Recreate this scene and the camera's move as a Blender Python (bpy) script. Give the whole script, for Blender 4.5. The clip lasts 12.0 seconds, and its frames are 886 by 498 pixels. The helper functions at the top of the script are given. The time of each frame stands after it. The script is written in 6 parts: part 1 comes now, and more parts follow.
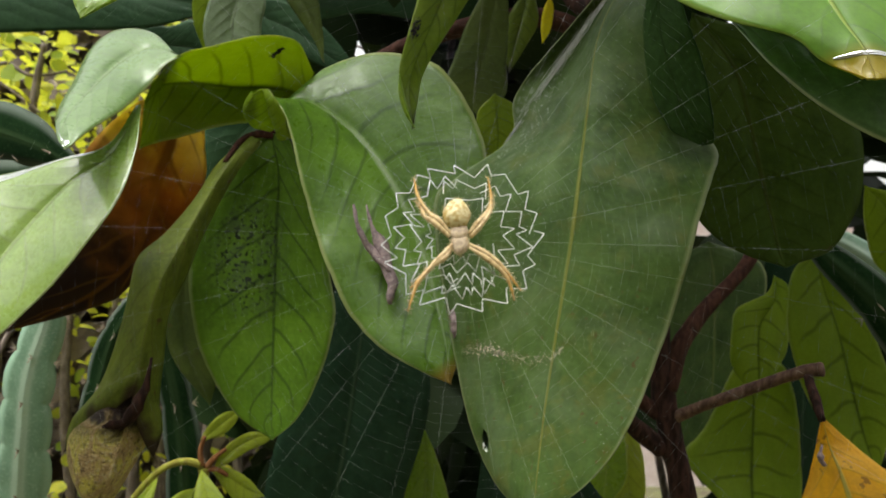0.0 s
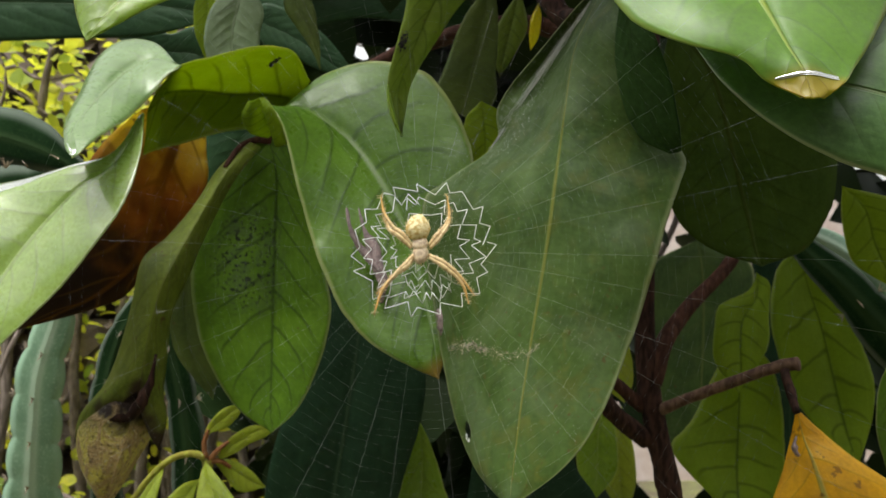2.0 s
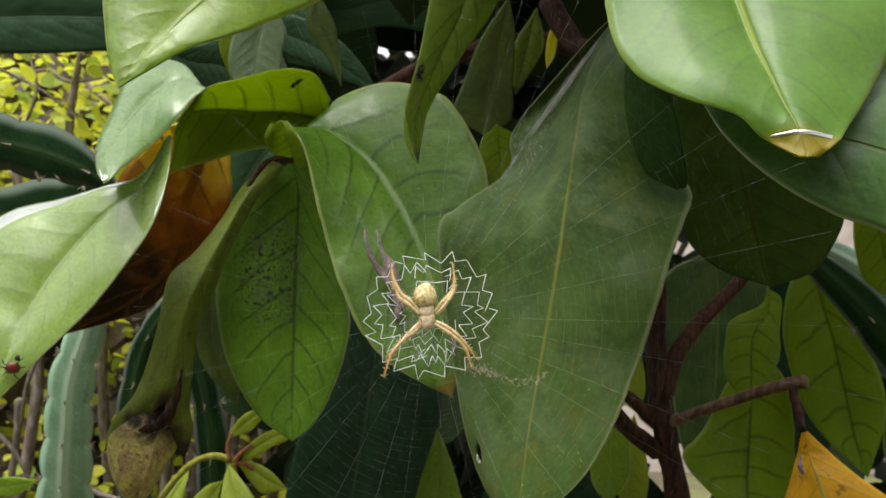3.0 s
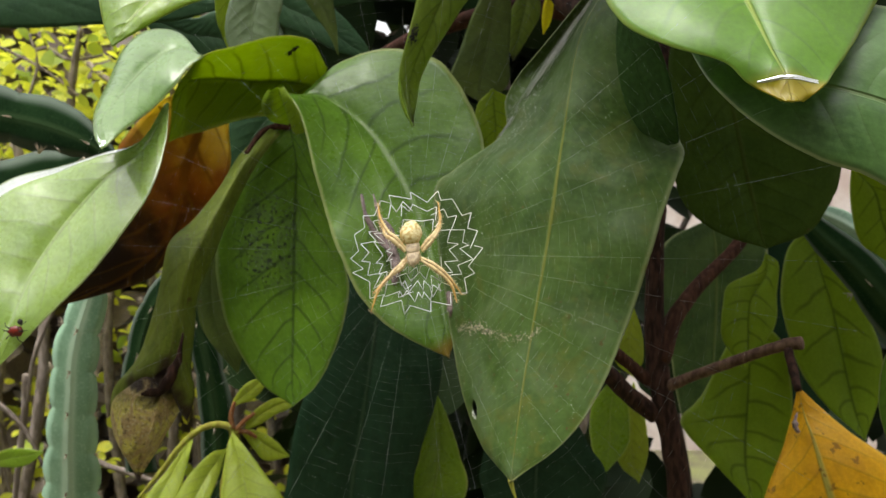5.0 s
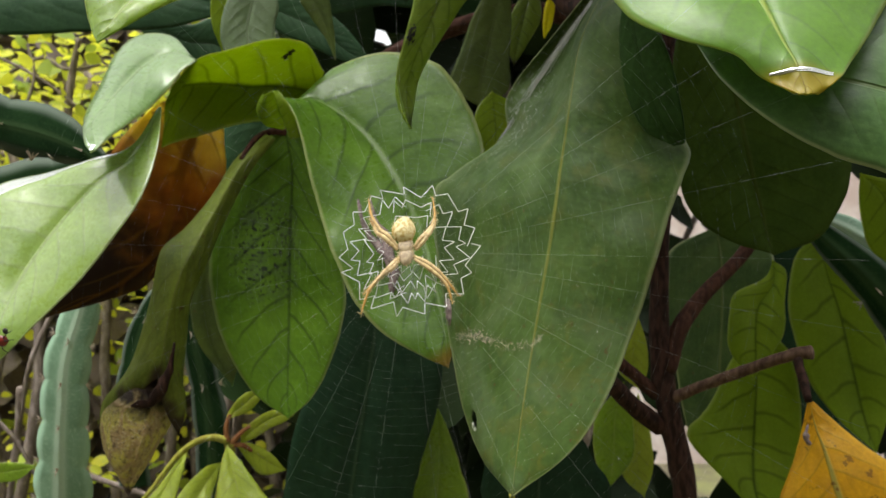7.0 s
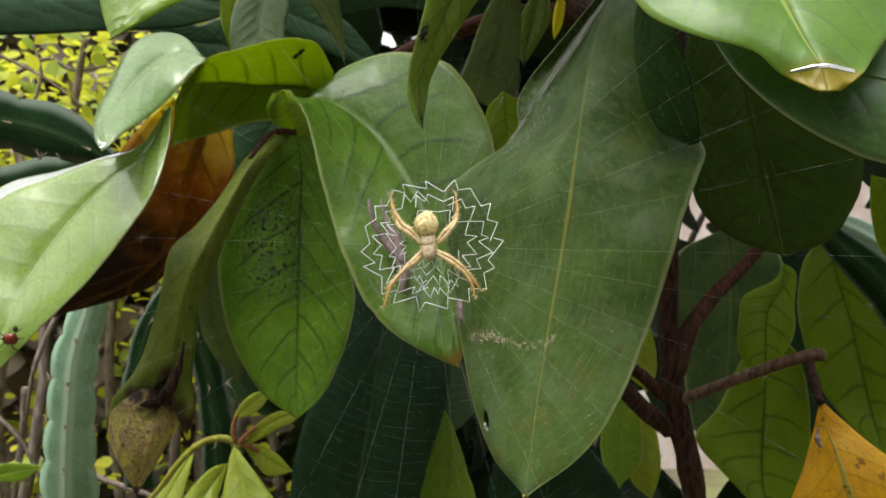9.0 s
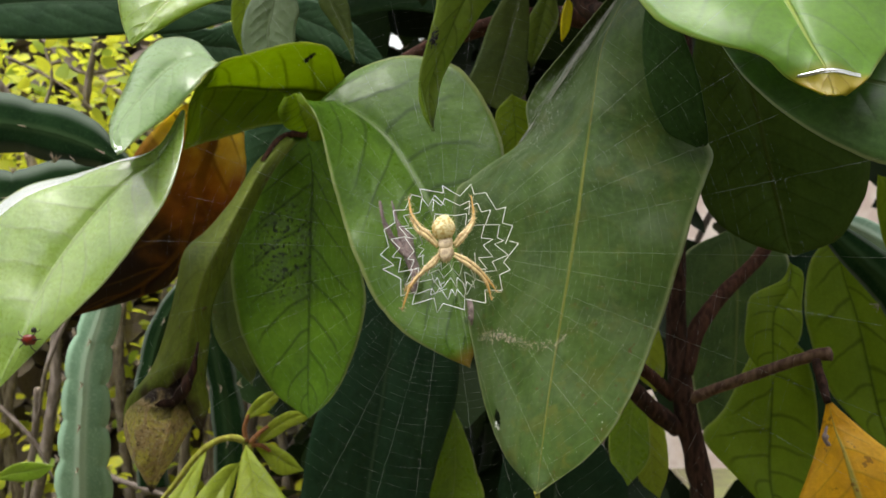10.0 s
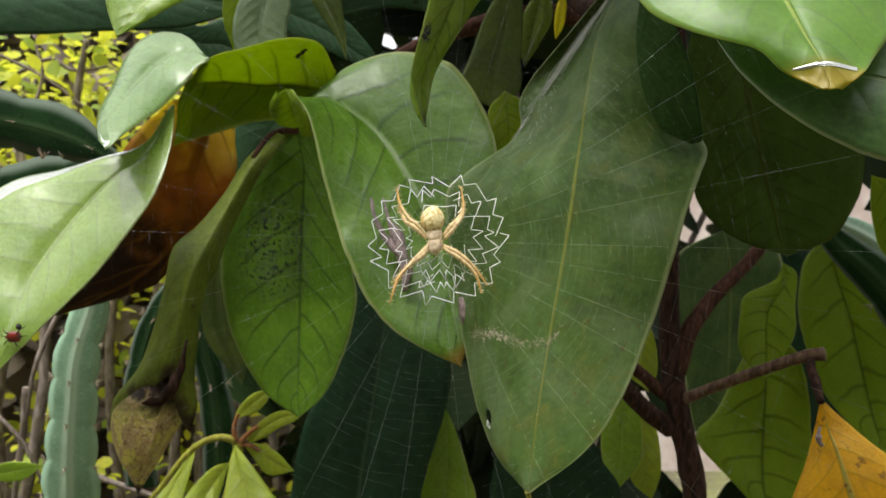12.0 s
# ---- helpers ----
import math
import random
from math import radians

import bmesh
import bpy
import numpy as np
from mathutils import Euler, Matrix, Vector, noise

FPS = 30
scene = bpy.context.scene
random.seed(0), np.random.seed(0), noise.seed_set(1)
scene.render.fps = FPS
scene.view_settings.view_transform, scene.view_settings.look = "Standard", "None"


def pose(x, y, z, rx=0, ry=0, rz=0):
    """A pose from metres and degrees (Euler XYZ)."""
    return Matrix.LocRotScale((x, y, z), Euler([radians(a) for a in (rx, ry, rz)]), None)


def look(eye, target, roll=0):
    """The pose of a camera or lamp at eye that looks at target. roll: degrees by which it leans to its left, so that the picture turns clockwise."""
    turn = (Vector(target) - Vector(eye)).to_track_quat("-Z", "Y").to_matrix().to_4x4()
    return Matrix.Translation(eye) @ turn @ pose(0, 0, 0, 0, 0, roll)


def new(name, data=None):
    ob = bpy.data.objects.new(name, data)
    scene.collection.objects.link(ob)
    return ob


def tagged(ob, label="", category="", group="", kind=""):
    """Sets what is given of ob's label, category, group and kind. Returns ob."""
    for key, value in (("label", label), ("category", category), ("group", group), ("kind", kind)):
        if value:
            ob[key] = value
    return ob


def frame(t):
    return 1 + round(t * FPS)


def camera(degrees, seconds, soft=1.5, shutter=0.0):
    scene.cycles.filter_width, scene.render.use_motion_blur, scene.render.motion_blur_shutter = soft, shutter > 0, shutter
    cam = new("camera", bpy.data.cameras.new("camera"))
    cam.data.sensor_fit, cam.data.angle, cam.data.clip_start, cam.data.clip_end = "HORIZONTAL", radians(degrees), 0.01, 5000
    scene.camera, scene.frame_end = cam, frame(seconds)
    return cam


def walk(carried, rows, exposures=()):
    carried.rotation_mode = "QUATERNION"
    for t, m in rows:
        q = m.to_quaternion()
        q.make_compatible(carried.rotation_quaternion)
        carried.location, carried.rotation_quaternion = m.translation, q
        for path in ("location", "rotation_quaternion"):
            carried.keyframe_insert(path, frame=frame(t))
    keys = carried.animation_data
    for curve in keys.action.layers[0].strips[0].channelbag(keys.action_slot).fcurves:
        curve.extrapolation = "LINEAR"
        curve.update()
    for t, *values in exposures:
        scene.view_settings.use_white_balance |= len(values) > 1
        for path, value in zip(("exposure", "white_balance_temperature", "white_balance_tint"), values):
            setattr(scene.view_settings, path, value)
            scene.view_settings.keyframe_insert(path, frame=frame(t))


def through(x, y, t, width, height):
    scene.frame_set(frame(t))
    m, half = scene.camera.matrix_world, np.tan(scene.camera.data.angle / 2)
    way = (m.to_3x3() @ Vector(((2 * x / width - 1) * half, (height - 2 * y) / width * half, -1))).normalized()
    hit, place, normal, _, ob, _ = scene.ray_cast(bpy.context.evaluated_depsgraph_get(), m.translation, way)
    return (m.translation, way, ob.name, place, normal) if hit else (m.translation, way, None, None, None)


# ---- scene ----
# Lengths of plants, web and animals are given in millimetres, heights from a level 1.2 m above the ground.
cam = camera(59.38, 12.0, soft=1.3)
cam.data.dof.use_dof = True
cam.data.dof.focus_distance = 0.155
cam.data.dof.aperture_fstop = 45.0
PATH = [
    (0, 0, -0, 1.2, 0, 0, 0),
    (0.5, 0.00047, -0.00042, 1.19958, 0.016, -0.091, 0.238),
    (1, 0.00181, -0.00315, 1.2001, 0.039, -0.235, 0.13),
    (1.5, 0.00478, -0.00902, 1.2009, 0.313, -0.327, 0.052),
    (2, 0.00656, -0.01334, 1.20215, 0.503, -0.351, 0.23),
    (2.5, 0.006, -0.01375, 1.20166, 0.85, -0.592, 0.127),
    (3, 0.00933, -0.02243, 1.21506, 2.127, -1.332, -0.167),
    (3.2, 0.01118, -0.02815, 1.21619, 3.488, -1.726, 0.375),
    (4.8, 0.01232, -0.02388, 1.20738, 2.839, -2.656, 0.306),
    (5, 0.01259, -0.02476, 1.20776, 2.472, -2.597, 0.355),
    (5.5, 0.01384, -0.02644, 1.20536, 2.368, -2.1, 0.442),
    (6, 0.01428, -0.02668, 1.20566, 2.865, -1.662, 0.56),
    (6.5, 0.01271, -0.01917, 1.20619, 2.908, -1.642, 0.388),
    (7, 0.01328, -0.01665, 1.20509, 2.601, -1.641, 0.466),
    (9, 0.01004, -0.01585, 1.20366, 2.748, -1.361, 0.242),
    (9.5, 0.00974, -0.0178, 1.20517, 2.742, -1.222, 0.304),
    (10, 0.00844, -0.01952, 1.20417, 3.151, -1.35, 0.412),
    (10.5, 0.00823, -0.01779, 1.20382, 3.016, -1.145, 0.44),
    (11, 0.01075, -0.01547, 1.20295, 2.808, -1.097, 0.472),
    (11.5, 0.01015, -0.01537, 1.20258, 2.684, -1.166, 0.361),
    (12, 0.00903, -0.01677, 1.20255, 2.697, -1.215, 0.151),
]
walk(cam, [(t, pose(x, y, z, 90 + pitch, roll, yaw)) for t, x, y, z, yaw, pitch, roll in PATH],
     [(0.0, -0.03), (0.5, -0.17), (1.0, -0.18), (2.0, -0.09), (3.0, -0.11), (5.0, 0.07), (5.5, 0.1), (6.0, 0.17), (6.5, 0.07), (7.0, 0.03), (9.0, -0.01), (12.0, 0.05)])

# ---- light: a bright overcast sky and a weak, very soft sun ----
SUN_HEIGHT, SUN_TURN = 73.0, 222.0
world = bpy.data.worlds.new("overcast_sky")
scene.world = world
world.use_nodes = True
wt = world.node_tree
sky = wt.nodes.new("ShaderNodeTexSky")
sky.sky_type = "NISHITA"
sky.sun_disc = False
sky.sun_elevation, sky.sun_rotation = radians(SUN_HEIGHT), radians(SUN_TURN)
sky.air_density, sky.dust_density = 1.0, 4.0
pale = wt.nodes.new("ShaderNodeHueSaturation")
pale.inputs["Saturation"].default_value = 0.1
wt.links.new(sky.outputs[0], pale.inputs["Color"])
warm = wt.nodes.new("ShaderNodeMix")
warm.data_type, warm.blend_type = "RGBA", "MULTIPLY"
warm.inputs[0].default_value = 1.0
warm.inputs[7].default_value = (1.0, 1.0, 0.96, 1.0)
wt.links.new(pale.outputs[0], warm.inputs[6])
wt.links.new(warm.outputs[2], wt.nodes["Background"].inputs["Color"])
wt.nodes["Background"].inputs["Strength"].default_value = 0.365
sun_lamp = bpy.data.lights.new("sun", "SUN")
sun_lamp.energy, sun_lamp.angle, sun_lamp.color = 1.5, radians(26), (1.0, 0.97, 0.9)
sun = new("sun", sun_lamp)
toward = Vector((math.sin(radians(SUN_TURN)) * math.cos(radians(SUN_HEIGHT)), math.cos(radians(SUN_TURN)) * math.cos(radians(SUN_HEIGHT)), math.sin(radians(SUN_HEIGHT))))
sun.matrix_world = look(toward * 20, (0, 0, 0))


# ---- materials ----
class Net:
    """A small builder for node materials."""

    def __init__(self, name):
        self.mat = bpy.data.materials.new(name)
        self.mat.use_nodes = True
        self.tree = self.mat.node_tree
        self.tree.nodes.clear()
        self.out = self.tree.nodes.new("ShaderNodeOutputMaterial")

    def put(self, socket, value):
        if isinstance(value, bpy.types.NodeSocket):
            self.tree.links.new(value, socket)
        elif isinstance(value, tuple) and len(value) == 3 and socket.type == "RGBA":
            socket.default_value = (*value, 1)
        else:
            socket.default_value = value

    def math(self, op, a, b=0.0, c=0.0):
        n = self.tree.nodes.new("ShaderNodeMath")
        n.operation = op
        for k, v in enumerate((a, b, c)):
            self.put(n.inputs[k], v)
        return n.outputs[0]

    def step(self, v, low, high, a=0.0, b=1.0):
        n = self.tree.nodes.new("ShaderNodeMapRange")
        n.interpolation_type = "SMOOTHSTEP"
        for k, w in enumerate((v, low, high, a, b)):
            self.put(n.inputs[k], w)
        return n.outputs[0]

    def mix(self, f, a, b):
        n = self.tree.nodes.new("ShaderNodeMix")
        n.data_type = "RGBA"
        self.put(n.inputs[0], f)
        self.put(n.inputs[6], a)
        self.put(n.inputs[7], b)
        return n.outputs[2]

    def noise(self, scale, detail=3.0, stretch=None, warp=0.0):
        n = self.tree.nodes.new("ShaderNodeTexNoise")
        n.inputs["Scale"].default_value, n.inputs["Detail"].default_value = scale, detail
        n.inputs["Distortion"].default_value = warp
        self.tree.links.new(self.place(stretch), n.inputs["Vector"])
        return n.outputs[0]

    def cells(self, scale):
        n = self.tree.nodes.new("ShaderNodeTexVoronoi")
        n.feature = "DISTANCE_TO_EDGE"
        n.inputs["Scale"].default_value = scale
        self.tree.links.new(self.place(None), n.inputs["Vector"])
        return n.outputs[0]

    def place(self, stretch):
        c = self.tree.nodes.new("ShaderNodeTexCoord")
        if stretch is None:
            return c.outputs["Object"]
        m = self.tree.nodes.new("ShaderNodeMapping")
        m.inputs["Scale"].default_value = stretch
        self.tree.links.new(c.outputs["Object"], m.inputs["Vector"])
        return m.outputs[0]

    def across_along(self):
        u = self.tree.nodes.new("ShaderNodeUVMap")
        u.uv_map = "UVMap"
        s = self.tree.nodes.new("ShaderNodeSeparateXYZ")
        self.tree.links.new(u.outputs[0], s.inputs[0])
        return s.outputs[0], s.outputs[1]

    def streaks(self, across, along):
        """Noise drawn out along a leaf or stem."""
        x, s = self.across_along()
        j = self.tree.nodes.new("ShaderNodeCombineXYZ")
        self.put(j.inputs[0], self.math("MULTIPLY", x, across))
        self.put(j.inputs[1], self.math("MULTIPLY", s, along))
        self.put(j.inputs[2], self.math("MULTIPLY", self.chance(), 40.0))
        n = self.tree.nodes.new("ShaderNodeTexNoise")
        n.inputs["Scale"].default_value, n.inputs["Detail"].default_value = 1.0, 4.0
        self.tree.links.new(j.outputs[0], n.inputs["Vector"])
        return n.outputs[0]

    def chance(self):
        return self.tree.nodes.new("ShaderNodeObjectInfo").outputs["Random"]

    def island(self):
        return self.tree.nodes.new("ShaderNodeNewGeometry").outputs["Random Per Island"]

    def bump(self, height, depth, strength=1.0):
        n = self.tree.nodes.new("ShaderNodeBump")
        n.inputs["Distance"].default_value, n.inputs["Strength"].default_value = depth, strength
        self.put(n.inputs["Height"], height)
        return n.outputs[0]

    def finish(self, colour, rough, normal=None, through=0.0, through_colour=None, metal=0.0, gloss=0.5, coat=0.0):
        p = self.tree.nodes.new("ShaderNodeBsdfPrincipled")
        self.put(p.inputs["Base Color"], colour)
        self.put(p.inputs["Roughness"], rough)
        self.put(p.inputs["Metallic"], metal)
        self.put(p.inputs["Specular IOR Level"], gloss)
        self.put(p.inputs["Coat Weight"], coat)
        p.inputs["Coat Roughness"].default_value = 0.07
        if normal is not None:
            self.put(p.inputs["Normal"], normal)
        last = p.outputs[0]
        if through > 0:
            t = self.tree.nodes.new("ShaderNodeBsdfTranslucent")
            self.put(t.inputs["Color"], through_colour or colour)
            m = self.tree.nodes.new("ShaderNodeMixShader")
            m.inputs[0].default_value = through
            self.tree.links.new(last, m.inputs[1])
            self.tree.links.new(t.outputs[0], m.inputs[2])
            last = m.outputs[0]
        self.tree.links.new(last, self.out.inputs[0])
        return self.mat


def leaf_material(name, base, dark, vein, rough=0.38, through=0.14, glow=(0.25, 0.4, 0.03), veins=9.0, vein_strength=0.35, gloss=0.5,
                  spot=(0.12, 0.07, 0.03), spots=0.74, margin=None, dust=False, soot=False, browning=None, brown_from=(0.72, 1.15), rib=None, blemish=None, tip=None, fresh=None, coat=0.0, rib_width=0.034, toast=None, net_strength=0.10, tip_from=0.925, wet=0.0):
    n = Net(name)
    x, s = n.across_along()
    a = n.math("MULTIPLY", n.math("ABSOLUTE", n.math("SUBTRACT", x, 0.5)), 2.0)
    broad, fine = n.noise(45.0, 4.0), n.noise(700.0, 4.0)
    col = n.mix(n.step(broad, 0.38, 0.64), base, dark)
    col = n.mix(n.step(fine, 0.3, 0.8, 0.0, 0.45), col, tuple(min(1.0, c * 1.5) for c in base))
    medium = n.noise(190.0, 5.0)
    col = n.mix(n.step(medium, 0.45, 0.75, 0.0, 0.4), col, tuple(c * 0.72 for c in dark))
    grain = n.streaks(26.0, 2.2)
    col = n.mix(n.step(grain, 0.5, 0.72, 0.0, 0.3), col, tuple(min(1.0, c * 1.35) for c in base))
    if fresh:
        col = n.mix(n.step(s, 0.55, 0.1, 0.0, 0.85), col, fresh)
        col = n.mix(n.step(n.math("ABSOLUTE", n.math("SUBTRACT", x, 0.5)), 0.12, 0.4, 0.0, 0.8), col, fresh)
    if blemish:
        col = n.mix(n.step(n.noise(90.0, 3.0, None, 0.6), 0.55, 0.72, 0.0, 0.5), col, blemish)
    wob = n.math("MULTIPLY", n.noise(60.0, 1.5), 0.45)
    lean = n.math("ADD", n.math("MULTIPLY", n.math("POWER", a, 1.3), -0.2 * veins), n.math("MULTIPLY", n.math("GREATER_THAN", x, 0.5), 0.4))
    w = n.math("ADD", n.math("ADD", n.math("MULTIPLY", s, veins), lean), wob)
    f = n.math("MULTIPLY", n.math("ABSOLUTE", n.math("SUBTRACT", n.math("FRACT", w), 0.5)), 2.0)
    side = n.math("MULTIPLY", n.step(f, 0.8, 1.0), n.step(a, 1.0, 0.55))
    quilt = n.math("MULTIPLY", n.math("POWER", f, 2.0), n.step(a, 1.0, 0.4))
    mid = n.step(a, rib_width, rib_width * 0.3)
    net = n.step(n.cells(420.0), 0.0, 0.12, 1.0, 0.0)
    col = n.mix(n.math("MULTIPLY", net, net_strength), col, dark)
    col = n.mix(n.math("MULTIPLY", side, vein_strength), col, vein)
    col = n.mix(n.math("MULTIPLY", mid, 0.8 if rib else 0.6), col, rib or vein)
    if margin:
        col = n.mix(n.step(a, 0.945, 0.985, 0.0, 0.8), col, margin)
    if browning:
        far = n.math("ADD", s, n.math("MULTIPLY", n.noise(70.0, 4.0), 0.5))
        if toast:
            col = n.mix(n.step(far, brown_from[0] - 0.3, brown_from[0] + 0.1), col, toast)
        col = n.mix(n.step(far, *brown_from), col, browning)
    if tip:
        col = n.mix(n.step(n.math("ADD", s, n.math("MULTIPLY", n.math("SUBTRACT", broad, 0.5), 0.25)), tip_from, tip_from + 0.11), col, tip)
    brown = n.step(n.noise(260.0, 3.0), spots, spots + 0.05, 0.0, 0.8)
    col = n.mix(brown, col, spot)
    rough_in = n.step(n.math("ADD", n.math("MULTIPLY", fine, 0.5), n.math("MULTIPLY", medium, 0.5)), 0.3, 0.7, rough - 0.1, rough + 0.12)
    if dust:
        streak = n.streaks(46.0, 16.0)
        part_of = n.math("MULTIPLY", n.step(n.math("ADD", x, n.math("MULTIPLY", broad, 0.25)), 0.58, 0.2), n.step(s, 0.42, 0.3))
        torn = n.step(n.noise(500.0, 5.0), 0.45, 0.62)
        grey = n.math("MULTIPLY", n.math("MULTIPLY", part_of, torn), n.step(streak, 0.42, 0.58, 0.15, 0.9))
        col = n.mix(n.math("MULTIPLY", grey, 0.3), col, (0.42, 0.45, 0.42))
        film = n.math("MULTIPLY", n.step(n.noise(55.0, 3.0), 0.4, 0.65), 0.12)
        col = n.mix(film, col, (0.30, 0.36, 0.24))
        freckle = n.math("MULTIPLY", n.step(n.noise(230.0, 4.0, None, 0.5), 0.54, 0.74), n.step(n.math("ADD", s, n.math("MULTIPLY", x, 0.35)), 0.6, 1.15, 0.0, 0.6))
        col = n.mix(freckle, col, (0.13, 0.135, 0.022))
        rust = n.math("MULTIPLY", n.step(n.noise(520.0, 4.0), 0.66, 0.71), n.step(s, 0.45, 0.8, 0.1, 0.7))
        col = n.mix(rust, col, (0.10, 0.055, 0.02))
        specks = n.step(n.noise(1500.0, 1.0), 0.80, 0.82, 0.0, 0.8)
        col = n.mix(specks, col, (0.6, 0.6, 0.5))
    if soot:
        ring = n.step(n.math("ADD", n.math("POWER", n.math("ABSOLUTE", n.math("MULTIPLY", n.math("SUBTRACT", x, 0.36), 3.6)), 2.0), n.math("POWER", n.math("ABSOLUTE", n.math("MULTIPLY", n.math("SUBTRACT", s, 0.40), 5.0)), 2.0)), 1.1, 0.2)
        col = n.mix(n.math("MULTIPLY", ring, n.step(n.noise(620.0, 6.0, None, 0.4), 0.53, 0.62)), col, (0.016, 0.02, 0.016))
        col = n.mix(n.math("MULTIPLY", ring, n.step(medium, 0.4, 0.7, 0.05, 0.35)), col, (0.13, 0.17, 0.12))
    height = n.math("ADD", n.math("MULTIPLY", quilt, -0.28), n.math("ADD", n.math("MULTIPLY", mid, -0.6), n.math("ADD", n.math("ADD", n.math("MULTIPLY", fine, 0.10), n.math("MULTIPLY", medium, 0.45)), n.math("MULTIPLY", broad, 2.6))))
    if wet:
        pool = n.math("MULTIPLY", n.noise(70.0, 1.0, None, 0.8), n.step(s, 0.55, 0.85, 0.0, wet))
        height = n.math("ADD", height, pool)
    normal = n.bump(height, 0.0008, 0.7)
    tint = n.mix(n.math("MULTIPLY", side, 0.7), n.mix(0.9 if browning else 0.35, glow, col), tuple(c * 0.35 for c in glow))
    tint = n.mix(n.math("MULTIPLY", mid, 0.6), tint, tuple(c * 0.4 for c in glow))
    return n.finish(col, rough_in, normal, through, tint, gloss=gloss, coat=coat)


leaf_rimmed = leaf_material("leaf_rimmed", (0.095, 0.19, 0.05), (0.055, 0.12, 0.035), (0.15, 0.2, 0.07), 0.38, 0.2, (0.14, 0.2, 0.02), 10.0, 0.12, 0.5, margin=(0.36, 0.42, 0.22))
leaf_deep = leaf_material("leaf_deep", (0.075, 0.125, 0.035), (0.045, 0.085, 0.028), (0.20, 0.24, 0.07), 0.45, 0.2, (0.14, 0.2, 0.02), 11.0, 0.15, 0.25, spots=0.70, margin=(0.32, 0.36, 0.16))
leaf_dusty = leaf_material("leaf_dusty", (0.062, 0.108, 0.024), (0.034, 0.068, 0.015), (0.2, 0.22, 0.04), 0.44, 0.1, (0.16, 0.2, 0.01), 11.0, 0.07, 0.12, spots=0.73, margin=(0.21, 0.25, 0.11), dust=True, tip=(0.16, 0.11, 0.02), tip_from=0.975, rib_width=0.02, blemish=(0.10, 0.115, 0.02), rib=(0.19, 0.20, 0.04))
# Dark green that stands in for shade on the dusty leaf.
leaf_shade_patch = leaf_material("leaf_shade_patch", (0.028, 0.062, 0.014), (0.02, 0.046, 0.011), (0.03, 0.06, 0.014), 0.6, 0.06, (0.04, 0.07, 0.01), 10.0, 0.12, 0.06)
leaf_mid = leaf_material("leaf_mid", (0.10, 0.20, 0.016), (0.062, 0.135, 0.012), (0.025, 0.055, 0.008), 0.34, 0.28, (0.22, 0.32, 0.01), 9.0, 0.6, 0.36, margin=(0.35, 0.4, 0.15), rib=(0.2, 0.3, 0.1), net_strength=0.22, tip=(0.20, 0.13, 0.015), tip_from=0.9)
leaf_sooty = leaf_material("leaf_sooty", (0.14, 0.275, 0.018), (0.09, 0.19, 0.013), (0.035, 0.075, 0.015), 0.42, 0.22, (0.28, 0.44, 0.015), 9.0, 0.6, 0.25, margin=(0.3, 0.36, 0.12), soot=True, net_strength=0.2)
leaf_olive = leaf_material("leaf_olive", (0.10, 0.14, 0.03), (0.06, 0.09, 0.025), (0.14, 0.17, 0.05), 0.5, 0.3, (0.25, 0.28, 0.02), 8.0, 0.2, 0.2, spots=0.68)
leaf_wither = leaf_material("leaf_wither", (0.18, 0.225, 0.03), (0.12, 0.16, 0.022), (0.15, 0.17, 0.04), 0.5, 0.35, (0.3, 0.33, 0.02), 8.0, 0.2, 0.2, spots=0.66, browning=(0.05, 0.03, 0.018), brown_from=(1.12, 1.26))
leaf_lit = leaf_material("leaf_lit", (0.20, 0.28, 0.013), (0.14, 0.21, 0.01), (0.05, 0.10, 0.006), 0.5, 0.55, (0.55, 0.68, 0.015), 6.0, 0.14, 0.2, margin=(0.4, 0.45, 0.1))
leaf_veined = leaf_material("leaf_veined", (0.21, 0.31, 0.015), (0.155, 0.24, 0.012), (0.028, 0.06, 0.005), 0.5, 0.55, (0.50, 0.62, 0.02), 6.5, 0.38, 0.2, margin=(0.3, 0.36, 0.08), rib=(0.05, 0.10, 0.01), net_strength=0.3)
leaf_hanging = leaf_material("leaf_hanging", (0.20, 0.28, 0.035), (0.14, 0.21, 0.026), (0.05, 0.09, 0.01), 0.4, 0.48, (0.36, 0.45, 0.02), 7.0, 0.3, 0.4, spots=0.66, tip=(0.02, 0.018, 0.01), tip_from=0.86)
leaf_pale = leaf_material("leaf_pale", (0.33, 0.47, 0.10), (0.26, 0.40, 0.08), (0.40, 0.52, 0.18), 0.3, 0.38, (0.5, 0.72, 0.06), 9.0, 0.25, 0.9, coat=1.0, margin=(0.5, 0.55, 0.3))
leaf_sheen = leaf_material("leaf_sheen", (0.17, 0.285, 0.085), (0.13, 0.23, 0.065), (0.28, 0.38, 0.15), 0.32, 0.22, (0.35, 0.55, 0.05), 9.0, 0.25, 0.5, coat=0.45, margin=(0.42, 0.47, 0.2), tip=(0.32, 0.36, 0.04), tip_from=0.95, wet=3.0)
leaf_bright = leaf_material("leaf_bright", (0.24, 0.37, 0.025), (0.17, 0.29, 0.02), (0.33, 0.44, 0.1), 0.32, 0.35, (0.4, 0.6, 0.03), 8.0, 0.2, 0.55, margin=(0.45, 0.5, 0.12), rib=(0.4, 0.5, 0.1))
